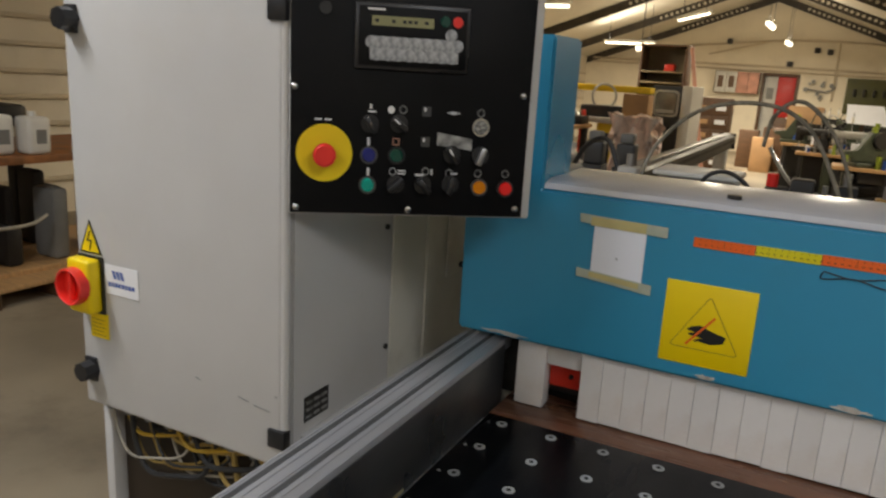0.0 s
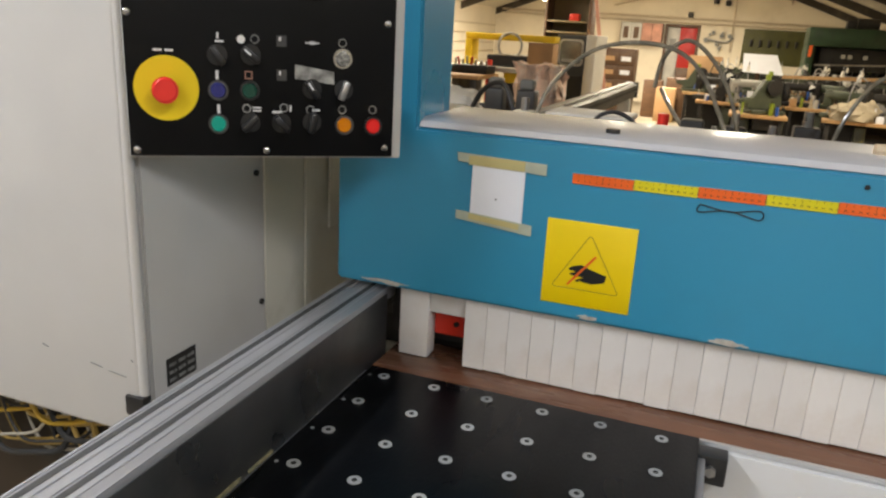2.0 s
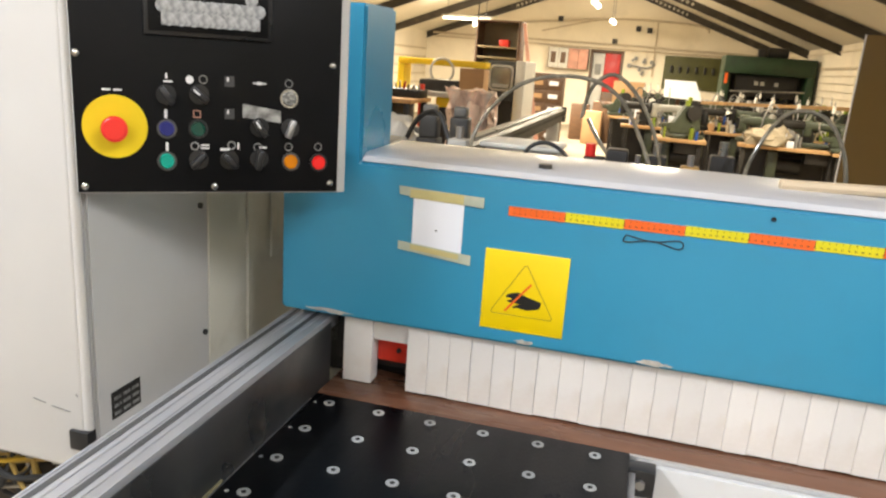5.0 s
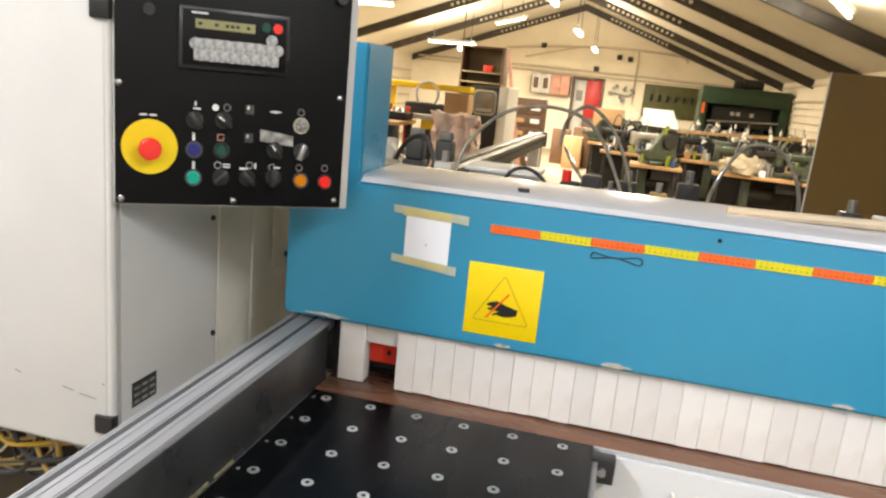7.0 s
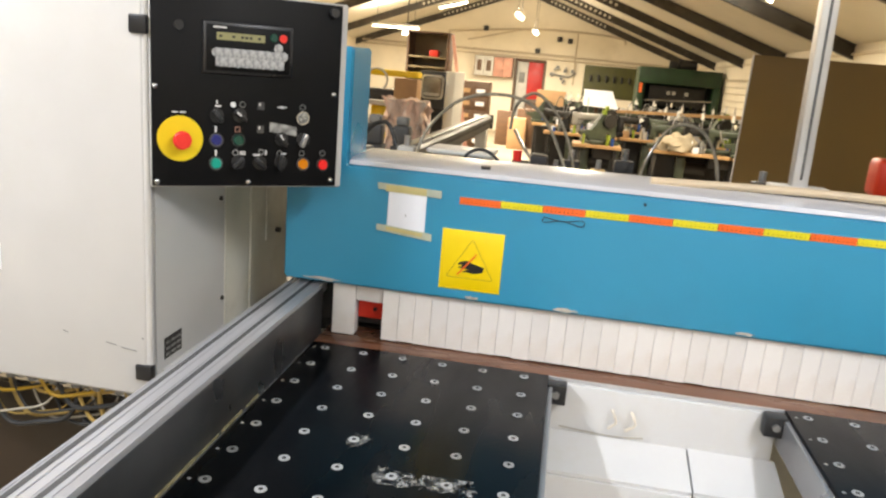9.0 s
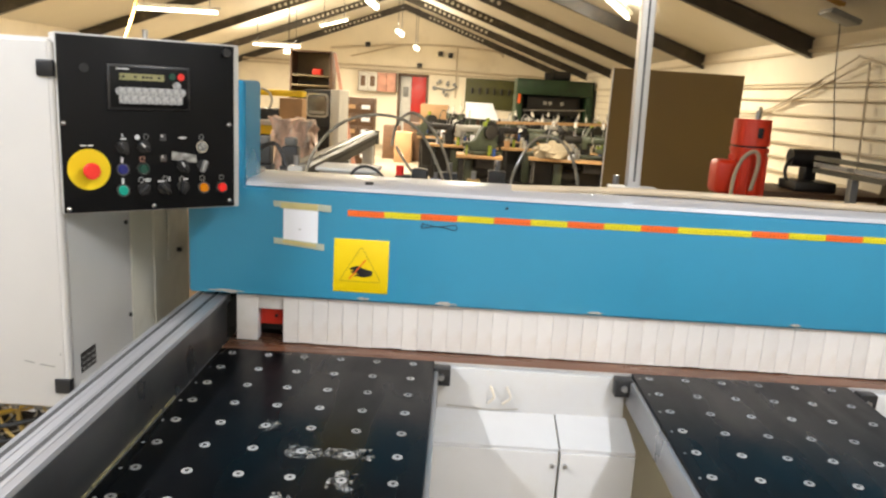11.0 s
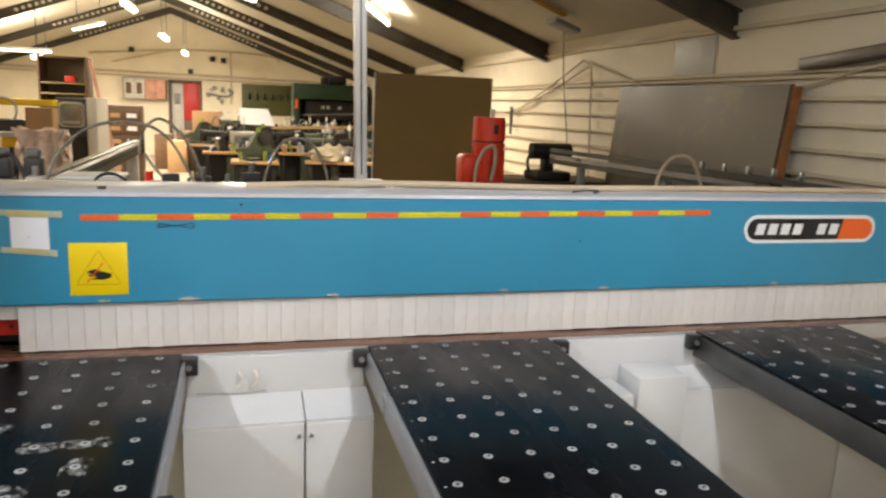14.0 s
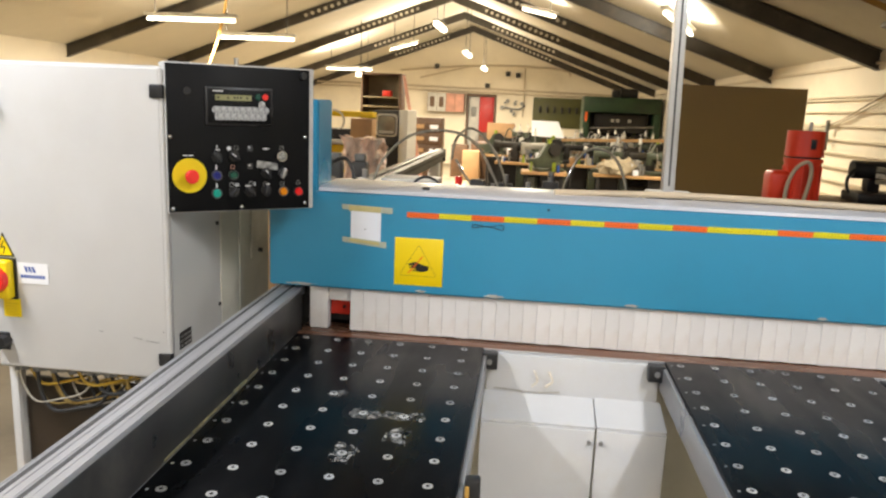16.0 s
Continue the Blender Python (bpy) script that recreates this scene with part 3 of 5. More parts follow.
part("red_guard", box(B(), -0.251, -0.15, 0.053, 0.075, 0.958, 1.05, 0.003), RED, saw, "red painted guard inside the opening")
part("guard_screw", cyl(B(), (-0.205, 0.048, 0.985), (-0.205, 0.054, 0.985), 0.005, segs=10), INK, saw)
part("beam_core", box(B(), -0.36, 3.7, 0.101, 0.155, 0.925, 1.057), DARK, saw)
part("slot_table", box(B(), -0.335, 3.75, -0.055, 0.10, 0.86, 0.915, 0.002), BROWN, saw, "worn brown phenolic strip along the saw slot")
part("slot_edge", box(B(), -0.33, 3.75, -0.062, -0.056, 0.86, 0.916), ALU, saw, "thin aluminium edge")
# body of the machine below the table
part("base", box(B(), -0.50, 3.75, 0.02, 0.75, 0.0, 0.858, 0.01), CREAM, saw, "cream painted machine base")
part("rear_table", box(B(), -0.44, 3.7, 0.17, 1.9, 0.86, 1.17, 0.01), DARK, saw, "dark rear carriage deck")

# perforated black tables
bm = B()
cyl(bm, (0, 0, -0.002), (0, 0, 0.0012), 0.0105, segs=16)
ring_me = mesh_of("nozzle", bm, NOZZLE)
hole_me = mesh_of("nozzle_bore", cyl(B(), (0, 0, 0.0008), (0, 0, 0.0016), 0.0042, segs=12), HOLE)
dot_me = mesh_of("plug", cyl(B(), (0, 0, -0.001), (0, 0, 0.0006), 0.0035, segs=10), NOZZLE)
for x0 in (-0.33, 0.805, 1.955):
    bm = B()
    x1 = x0 + 0.592
    box(bm, x0, x1, -1.62, -0.062, 0.900, 0.92, 0.0015)
    table = part("table_plate", bm, PLATE, saw, "black phenolic table with rows of grey air nozzles")
    for r in range(15):
        for c in range(6):
            at = Matrix.Translation((x0 + 0.04 + 0.0988 * c, -0.095 - 0.1035 * r, 0.92))
            noz = piece("nozzle", ring_me, table, at)
            piece("nozzle_bore", hole_me, noz, Matrix())
    for r in range(15):
        piece("plug", dot_me, table, Matrix.Translation((x0 + 0.014, -0.10 - 0.1035 * r, 0.92)))
    for xs, lab in ((x0, "left"), (x1, "right")):
        s = -1 if lab == "left" else 1
        part("side_rail", box(B(), min(xs, xs + s * 0.012), max(xs, xs + s * 0.012), -1.62, -0.07, 0.835, 0.912, 0.002), FENCE if x0 > 1.9 else RAIL_GREY, table, "metal side rail of the table")
    part("underframe", box(B(), x0 + 0.004, x1 - 0.004, -1.6, -0.07, 0.84, 0.899), DARK, table)
# scuffed tape patches on the first table
for x, y, a, w, h in ((-0.085, -0.511, 70, 0.05, 0.035), (0.010, -0.614, -4, 0.085, 0.055), (0.105, -0.614, 3, 0.10, 0.045), (0.106, -0.718, 84, 0.075, 0.05), (0.008, -0.821, 78, 0.09, 0.055), (0.06, -0.619, 0, 0.16, 0.02)):
    bm = B()
    rim = []
    for k in range(22):
        q = 2 * math.pi * k / 22
        f = random.uniform(0.72, 1.12) / max(abs(math.cos(q)), abs(math.sin(q)))
        rim.append((w / 2 * f * math.cos(q), h / 2 * f * math.sin(q), 0))
    poly(bm, rim, Vector((0, 0, 0.0006)))
    bmesh.ops.transform(bm, matrix=pose(x, y, 0.9203, 0, 0, a), verts=bm.verts)
    part("scuffed_tape", bm, SCUFF, saw, "worn grey tape patch with scratches")
part("post_stud", cyl(B(), (-0.40, 0.06, 1.645), (-0.40, 0.06, 1.668), 0.012, segs=10), DARK, saw)
# brackets beside the tables
for x in (0.283, 0.777, 1.433, 1.927):
    br = part("bracket", box(B(), x - 0.024, x + 0.024, -0.112, -0.077, 0.868, 0.918, 0.003), BLACK, saw, "black cast bracket with a bolt")
    part("bolt", cyl(B(), (x, -0.120, 0.894), (x, -0.111, 0.894), 0.009, segs=6), STEEL, br)
# white guards seen between the tables
for x0, x1 in ((0.275, 0.79), (1.42, 2.55)):
    part("rear_guard", box(B(), x0, x1, -0.076, -0.063, 0.70, 0.909, 0.002), SHEET, saw, "cream sheet metal behind the gap")
part("hood_top", poly(B(), [(0.27, -0.0765, 0.79), (0.27, -0.215, 0.757), (0.27, -0.215, 0.75), (0.27, -0.0765, 0.75)], Vector((0.33, 0, 0))), SHEET, saw, "cream sheet metal hood")
part("hood_top", poly(B(), [(0.604, -0.0765, 0.792), (0.604, -0.215, 0.759), (0.604, -0.215, 0.75), (0.604, -0.0765, 0.75)], Vector((0.196, 0, 0))), SHEET, saw, "cream sheet metal hood")
part("hood_front", box(B(), 0.27, 0.599, -0.222, -0.205, 0.08, 0.749, 0.003), SHEET, saw, "cream hinged front door")
part("hood_front", box(B(), 0.605, 0.80, -0.222, -0.205, 0.08, 0.749, 0.003), SHEET, saw, "cream hinged front door")
for x in (0.585, 0.618):
    part("lock", cyl(B(), (x, -0.229, 0.714), (x, -0.221, 0.714), 0.006, segs=10), STEEL, saw)
part("motor_cover", box(B(), 1.66, 1.84, -0.218, -0.077, 0.45, 0.822, 0.008), SHEET, saw, "cream motor cover in the gap")
part("motor_ledge", box(B(), 1.43, 1.635, -0.24, -0.077, 0.45, 0.775, 0.006), SHEET, saw, "cream stepped cover")
part("hood_top", poly(B(), [(1.842, -0.0765, 0.80), (1.842, -0.168, 0.757), (1.842, -0.168, 0.75), (1.842, -0.0765, 0.75)], Vector((1.25, 0, 0))), SHEET, saw, "cream sheet metal hood")
part("hood_front", box(B(), 1.842, 2.525, -0.176, -0.16, 0.08, 0.749, 0.003), SHEET, saw, "cream hinged front door")
part("hood_front", box(B(), 2.53, 3.1, -0.176, -0.16, 0.08, 0.749, 0.003), SHEET, saw, "cream hinged front door")
part("base_front", box(B(), 1.40, 2.6, -0.019, 0.015, 0.05, 0.69, 0.003), SHEET, saw)
part("pusher", box(B(), 0.276, 0.306, -0.915, -0.885, 0.80, 0.935, 0.004), BLACK, saw, "black stop with an ochre edge beside the table")
part("pusher_edge", box(B(), 0.276, 0.285, -0.920, -0.916, 0.80, 0.925, 0.002), BRASS, saw, "ochre edge")
bm = B()
for k in range(2):
    sweep(bm, [(0.42 + 0.045 * k, -0.078, 0.862), (0.425 + 0.045 * k, -0.092, 0.855), (0.43 + 0.045 * k, -0.09, 0.835), (0.415 + 0.04 * k, -0.082, 0.815)], 0.0036)
part("air_fittings", bm, FITTING, saw, "small yellowed air fittings")
part("air_cable", sweep(B(), [(0.30, -0.078, 0.80), (0.42, -0.080, 0.795), (0.50, -0.078, 0.80)], 0.0015), CABLE_GREY, saw, "thin grey air line")

# aluminium fence along the left edge
part("fence", box(B(), -0.352, -0.3385, -1.9, 0.02, 0.86, 1.036, 0.002), FENCE, saw, "worn dark steel fence face")
rail = part("fence_rail", box(B(), -0.430, -0.340, -1.95, 0.06, 1.02, 1.046, 0.003), RAIL_ALU, saw, "aluminium extrusion with two long slots")
part("slot", box(B(), -0.420, -0.411, -1.95, 0.055, 1.0455, 1.0468), SLOT, rail)
part("slot", box(B(), -0.378, -0.369, -1.95, 0.055, 1.0455, 1.0468), SLOT, rail)
part("rail_body", box(B(), -0.428, -0.353, -1.94, 0.05, 0.93, 1.0195, 0.002), RAIL_ALU, rail)
for x in (-0.4285, -0.404, -0.386, -0.362, -0.344):
    part("ridge", box(B(), x, x + 0.0035, -1.95, 0.055, 1.0455, 1.0474), RAIL_ALU, rail)
for y0, y1, h in ((-0.92, -0.80, 0.922), (-0.79, -0.66, 0.9235), (-0.655, -0.57, 0.922), (-0.56, -0.47, 0.9232), (-0.45, -0.39, 0.9218)):
    part("frayed_edge", box(B(), -0.3375, -0.3352, y0, y1, 0.917, h), FRAY, saw, "frayed dull tape edge")

# pole on the beam
bm = box(B(), 0.793, 0.831, 0.185, 0.225, 1.385, 2.75, 0.004)
for v in bm.verts:
    v.co.x -= 0.024 * (v.co.z - 1.385)
pole = part("profile_pole", bm, ALU, saw, "upright aluminium profile pole")
bm = box(B(), 0.809, 0.815, 0.1835, 0.1855, 1.42, 2.75)
for v in bm.verts:
    v.co.x -= 0.024 * (v.co.z - 1.385)
part("groove", bm, SLOT, pole)
part("foot_plate", box(B(), 0.745, 0.885, 0.15, 0.238, 1.3835, 1.402, 0.004), PALE, pole, "grey foot plate")
part("beam_hose", sweep(B(), [(0.45, 0.11, 1.389), (0.9, 0.142, 1.397), (1.5, 0.10, 1.394), (2.1, 0.13, 1.394), (2.9, 0.11, 1.394), (3.7, 0.12, 1.394)], 0.010), BEIGE_HOSE, saw, "beige hose lying along the beam")
part("wire_tuft", sweep(B(), [(1.50, 0.05, 1.387), (1.54, 0.035, 1.394), (1.60, 0.06, 1.389), (1.57, 0.032, 1.386)], 0.003), CABLE_BLACK, saw, "short tuft of black wire")
part("knob", cyl(B(), (0.05, 0.05, 1.383), (0.05, 0.05, 1.390), 0.012, segs=14), DARK, saw)

# ---- electrical cabinet ----
cab = thing("electrical_cabinet", "light grey sheet steel electrical cabinet on legs", "cabinet", LEVEL @ Matrix.Translation((0.0, 0.024, 0.0)))
part("body", box(B(), -1.12, -0.602, -0.362, 0.40, 0.852, 1.718, 0.006), CABINET, cab)
door = part("front_door", box(B(), -1.118, -0.604, -0.388, -0.364, 0.856, 1.714, 0.008, 3), CABINET, cab, "large light grey cabinet door")
part("edge_tube", cyl(B(), (-0.604, -0.378, 0.862), (-0.604, -0.378, 1.708), 0.0085, segs=14), CABINET, cab, "rounded hinge edge")
for z in (0.915, 1.652):
    part("hinge", box(B(), -0.632, -0.594, -0.394, -0.372, z - 0.018, z + 0.018, 0.004), BLACK, cab, "black plastic hinge")
for z in (0.935, 1.625):
    part("door_knob", cyl(B(), (-1.092, -0.418, z), (-1.092, -0.388, z), 0.020, 0.022, segs=8), BLACK, door, "black plastic door latch knob")
    part("latch_base", box(B(), -1.108, -1.076, -0.395, -0.387, z - 0.026, z + 0.026, 0.003), BLACK, door)
# seams and fittings on the side
part("side_panel", box(B(), -0.601, -0.5985, -0.36, -0.035, 0.86, 1.33), CABINET, cab, "flat side panel")
part("side_strip", box(B(), -0.601, -0.597, -0.031, 0.115, 0.86, 1.70), CREAM, cab, "cream side strip")
part("side_cover", box(B(), -0.601, -0.594, 0.119, 0.40, 0.86, 1.70), CREAM, cab, "cream side cover")
part("lock_flap", box(B(), -0.5935, -0.588, 0.215, 0.30, 1.08, 1.35, 0.003), CREAM, cab, "small hinged lock flap")
part("lock", cyl(B(), (-0.59, 0.285, 1.10), (-0.575, 0.285, 1.10), 0.008, segs=10), DARK, cab)
part("lower_flange", box(B(), -0.600, -0.575, -0.34, 0.3, 0.895, 0.905, 0.002), CABINET, cab)
for y, z in ((-0.060, 1.252), (-0.050, 0.987), (-0.12, 1.345)):
    part("screw", cyl(B(), (-0.599, y, z), (-0.5935, y, z), 0.006, segs=12), DARK, cab)
pl = part("type_plate", box(B(), -0.5984, -0.5974, -0.33, -0.255, 0.925, 0.975), DARK, cab, "dark type plate with worn unreadable print")
bm = B()
for r in range(3):
    for c in range(3):
        box(bm, -0.5973, -0.5969, -0.324 + 0.023 * c, -0.306 + 0.023 * c, 0.931 + 0.014 * r, 0.937 + 0.014 * r)
part("print_bars", bm, SILVER_LABEL, pl)
# main switch and stickers
sw = part("main_switch", box(B(), -1.112, -1.048, -0.420, -0.3885, 1.065, 1.175, 0.008, 3), YELLOW, cab, "yellow main switch with a red rotary knob")
bm = B()
rings = [[bm.verts.new((-1.085 + r * math.cos(q), y, 1.122 + r * math.sin(q))) for q in (2 * math.pi * k / 32 for k in range(32))] for r, y in ((0.038, -0.418), (0.037, -0.438), (0.0345, -0.440), (0.032, -0.438), (0.030, -0.4225))]
for ra, rb in zip(rings, rings[1:]):
    for k in range(32):
        bm.faces.new((ra[k], ra[(k + 1) % 32], rb[(k + 1) % 32], rb[k]))
bm.faces.new(rings[-1])
part("rotary_knob", bm, RED_BUTTON, sw, "dished red rotary knob")
part("knob_grip", box(B(), -1.089, -1.081, -0.436, -0.422, 1.094, 1.150, 0.003), RED_BUTTON, sw, "red grip bar")
part("switch_backing", box(B(), -1.114, -1.042, -0.3905, -0.388, 1.06, 1.178), INK, sw)
tri = part("voltage_sign", poly(B(), [(-1.108, -0.3885, 1.182), (-1.045, -0.3885, 1.182), (-1.0765, -0.3885, 1.250)], Vector((0, -0.001, 0))), INK, cab, "yellow triangular high voltage sign")
part("sign_field", poly(B(), [(-1.102, -0.3898, 1.186), (-1.051, -0.3898, 1.186), (-1.0765, -0.3898, 1.241)], Vector((0, -0.0005, 0))), YELLOW, tri, "yellow field")
bm = B()
for a, b in (((-1.074, 1.228), (-1.083, 1.207)), ((-1.083, 1.207), (-1.071, 1.210)), ((-1.071, 1.210), (-1.077, 1.190))):
    sweep(bm, [(a[0], -0.3906, a[1]), (b[0], -0.3906, b[1])], 0.0014, 5, 1)
part("flash", bm, INK, tri, "black lightning flash")
nt = part("instruction_label", box(B(), -1.088, -1.036, -0.3895, -0.3885, 1.008, 1.062), YELLOW, cab, "small yellow instruction label")
bm = B()
for r in range(5):
    box(bm, -1.083, -1.045 - 0.006 * (r % 2), -0.3899, -0.3894, 1.014 + 0.008 * r, 1.0155 + 0.008 * r)
part("print_bars", bm, INK_GREY, nt)
ls = part("dealer_label", box(B(), -1.038, -0.948, -0.3895, -0.3885, 1.108, 1.168), WHITE, cab, "white dealer label with blue bars")
bm = B()
for k in range(3):
    poly(bm, [(-1.012 + 0.011 * k, -0.3899, 1.141), (-1.006 + 0.011 * k, -0.3899, 1.141), (-1.012 + 0.011 * k, -0.3899, 1.157), (-1.019 + 0.011 * k, -0.3899, 1.157)], Vector((0, -0.0004, 0)))
for k in range(8):
    box(bm, -1.030 + 0.0093 * k, -1.0232 + 0.0093 * k, -0.3899, -0.3894, 1.124, 1.133)
part("blue_bars", bm, BLUE_PLASTIC, ls)
for x, z, w in ((-0.69, 0.972, 0.024), (-0.648, 0.965, 0.036), (-0.80, 0.985, 0.012), (-0.615, 0.995, 0.004)):
    part("scratch", sweep(B(), [(x - w / 2, -0.3884, z + 0.002), (x, -0.3886, z), (x + w / 2, -0.3884, z - 0.002)], 0.0011, 5), GREY, door, "dark scuff mark")
for x, y in ((-1.105, -0.33), (-1.105, 0.32), (-0.66, 0.32)):
    part("leg", box(B(), x - 0.012, x + 0.012, y - 0.02, y + 0.02, 0.0, 0.853, 0.003), CABINET, cab, "light grey square leg")
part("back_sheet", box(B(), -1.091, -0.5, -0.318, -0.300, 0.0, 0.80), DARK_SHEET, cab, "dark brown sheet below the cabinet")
# cable bundle below
random.seed(4)
for k in range(26):
    x = -1.085 + 0.0185 * k
    y = -0.350 + 0.008 * (k % 3)
    m = (CABLE_GREY, CABLE_YELLOW, CABLE_OCHRE, CABLE_BLACK, CABLE_BLACK, CABLE_OCHRE, CABLE_BLACK, CABLE_OCHRE)[k % 8]
    low = 0.775 + random.uniform(-0.06, 0.05)
    part("cable", sweep(B(), [(x, y, 0.853), (x + 0.01, y, low + 0.05), (x + 0.05, y - 0.004, low), (x + 0.13, y - 0.006, low + 0.015), (x + 0.20, y, low + 0.04), (x + 0.24, y + 0.005, 0.852)], random.choice((0.003, 0.0045, 0.006))), m, cab, "bundled cable")
    part("gland", cyl(B(), (x, y, 0.835), (x, y, 0.853), 0.012, segs=10), GREY, cab)
part("red_plug", box(B(), -0.66, -0.56, -0.25, -0.12, 0.70, 0.80, 0.02), RED, cab, "dark red plug connector")

# ---- control panel ----
PAN = LEVEL @ pose(-0.579, -0.360, 0.002, 0, 0, 36.5) @ Matrix.Diagonal((0.962, 1, 1, 1))
cp = thing("control_panel", "black control panel with buttons, lamps and a keypad", "control panel", PAN)
part("housing", box(B(), -0.012, 0.412, 0.004, 0.085, 1.328, 1.728, 0.004), CABINET, cp, "light grey sheet steel housing")
part("face_plate", box(B(), -0.010, 0.396, -0.003, 0.0035, 1.332, 1.724, 0.001), PANEL_BLACK, cp, "matt black face plate")
for u, z in ((0.0, 1.341), (0.192, 1.341), (0.383, 1.346), (-0.003, 1.534), (0.383, 1.536)):
    bm = B()
    bmesh.ops.create_uvsphere(bm, u_segments=14, v_segments=8, radius=0.0062, matrix=Matrix.Translation((u, -0.003, z)) @ Matrix.Diagonal((1, 0.6, 1, 1)))
    part("screw", bm, CHROME, cp, "domed chrome screw")
part("top_bolt", cyl(B(), (0.19, 0.03, 1.728), (0.19, 0.03, 1.748), 0.007, segs=10), CHROME, cp)
part("key_hole", cyl(B(), (0.045, -0.006, 1.655), (0.045, -0.003, 1.655), 0.010, segs=16), BLACK, cp)
part("corner_knob", cyl(B(), (0.375, -0.014, 1.708), (0.375, -0.003, 1.708), 0.010, segs=12), BLACK, cp)
# keypad
kp = part("keypad_unit", box(B(), 0.092, 0.282, -0.010, -0.003, 1.566, 1.668, 0.002), BLACK, cp, "operator terminal with display and silver keys")
part("keypad_rim", box(B(), 0.098, 0.276, -0.0115, -0.0098, 1.572, 1.662, 0.001), PANEL_BLACK, kp)
part("display", box(B(), 0.119, 0.220, -0.0125, -0.0112, 1.633, 1.648), LCD, kp, "olive liquid crystal display")
for k in (0, 3, 5, 6, 7, 9):
    part("display_bar", box(B(), 0.124 + 0.009 * k, 0.130 + 0.009 * k, -0.0128, -0.0124, 1.638, 1.643), INK, kp)
part("title_bar", box(B(), 0.112, 0.140, -0.0120, -0.0113, 1.656, 1.659), WHITE, kp)
bm = B()
cyl(bm, (0, -0.0135, 0), (0, -0.0108, 0), 0.0098, segs=14)
key_me = mesh_of("key", bm, KEYPAD)
for r in range(2):
    for c in range(9 - r):
        piece("key", key_me, kp, Matrix.Translation((0.119 + 0.0178 * c + 0.009 * r, 0, 1.608 - 0.0185 * r)))
piece("key", key_me, kp, Matrix.Translation((0.250, 0, 1.624)))
part("key_sheet", box(B(), 0.117, 0.263, -0.0128, -0.0106, 1.581, 1.617, 0.0005), KEYPAD, kp)
for u, m in ((0.239, DARK_GREEN), (0.260, RED_BUTTON)):
    part("round_key", cyl(B(), (u, -0.0135, 1.645), (u, -0.0110, 1.645), 0.0085, segs=16), m, kp)
# emergency stop
es = part("emergency_stop", cyl(B(), (0.0465, -0.0055, 1.431), (0.0465, -0.0028, 1.431), 0.0465, segs=48), YELLOW, cp, "red mushroom emergency stop on a yellow disc")
part("collar", cyl(B(), (0.0465, -0.020, 1.431), (0.0465, -0.0055, 1.431), 0.013, segs=20), BLACK, es)
bm = B()
cyl(bm, (0.0465, -0.040, 1.431), (0.0465, -0.022, 1.431), 0.0195, 0.0170, segs=28)
bmesh.ops.bevel(bm, geom=[e for e in bm.edges if abs(e.verts[0].co.y - e.verts[1].co.y) < 1e-4], offset=0.004, segments=3, affect="EDGES")
part("mushroom_head", bm, RED_BUTTON, es, "red mushroom head")
bm = B()
for k in range(2):
    box(bm, 0.030 + 0.016 * k, 0.042 + 0.016 * k, -0.0035, -0.0029, 1.483, 1.486)
part("print_bars", bm, WHITE, cp)


def push_button(u, z, lens, ring=CHROME, depth=0.010, label="round push button"):
    b = part("push_button", cyl(B(), (u, -0.008, z), (u, -0.0028, z), 0.0150, 0.0142, segs=24), ring, cp, label)
    bm = B()
    cyl(bm, (u, -depth - 0.003, z), (u, -0.0075, z), 0.0100, 0.0118, segs=24)
    part("cap", bm, lens, b)


def selector(u, z, a, lever=BLACK, mark=True):
    b = part("selector_switch", cyl(B(), (u, -0.009, z), (u, -0.0028, z), 0.0150, 0.0138, segs=24), BLACK, cp, "black rotary selector switch")
    bm = B()
    box(bm, -0.005, 0.005, -0.024, -0.009, -0.016, 0.014, 0.0025)
    bmesh.ops.transform(bm, matrix=pose(u, 0, z, 0, a, 0), verts=bm.verts)
    part("lever", bm, lever, b)
    if mark:
        bm = B()
        box(bm, -0.0013, 0.0013, -0.0247, -0.0238, 0.000, 0.012)
        bmesh.ops.transform(bm, matrix=pose(u, 0, z, 0, a, 0), verts=bm.verts)
        part("pointer", bm, WHITE, b, "white pointer line")


push_button(0.121, 1.430, BLUE_LENS, DARK_RING, label="blue push button")
push_button(0.120, 1.381, GREEN_LENS, DARK_RING, label="green push button")
push_button(0.168, 1.431, DARK_GREEN, BLACK, label="dark green push button")
push_button(0.311, 1.482, CLEAR_LENS, label="clear indicator lamp")
push_button(0.315, 1.382, AMBER, DARK_RING, label="amber indicator lamp")
push_button(0.362, 1.381, RED_LENS, BLACK, label="red indicator lamp")
selector(0.121, 1.481, -35, mark=False)
selector(0.170, 1.483, -50)
selector(0.168, 1.384, 45, mark=False)
selector(0.215, 1.384, -45, mark=False)
selector(0.263, 1.386, 10, mark=False)
selector(0.263, 1.436, -35)
selector(0.313, 1.436, 20, STEEL, False)
part("worn_label", poly(B(), [(0.237, -0.0033, 1.471), (0.298, -0.0033, 1.462), (0.298, -0.0033, 1.443), (0.237, -0.0033, 1.450)], Vector((0, -0.0006, 0))), SILVER_LABEL, cp, "scratched silver label")
def print_bar(u, z, w, h, m=WHITE):
    part("print_mark", box(B(), u - w / 2, u + w / 2, -0.0036, -0.003, z - h / 2, z + h / 2), m, cp)


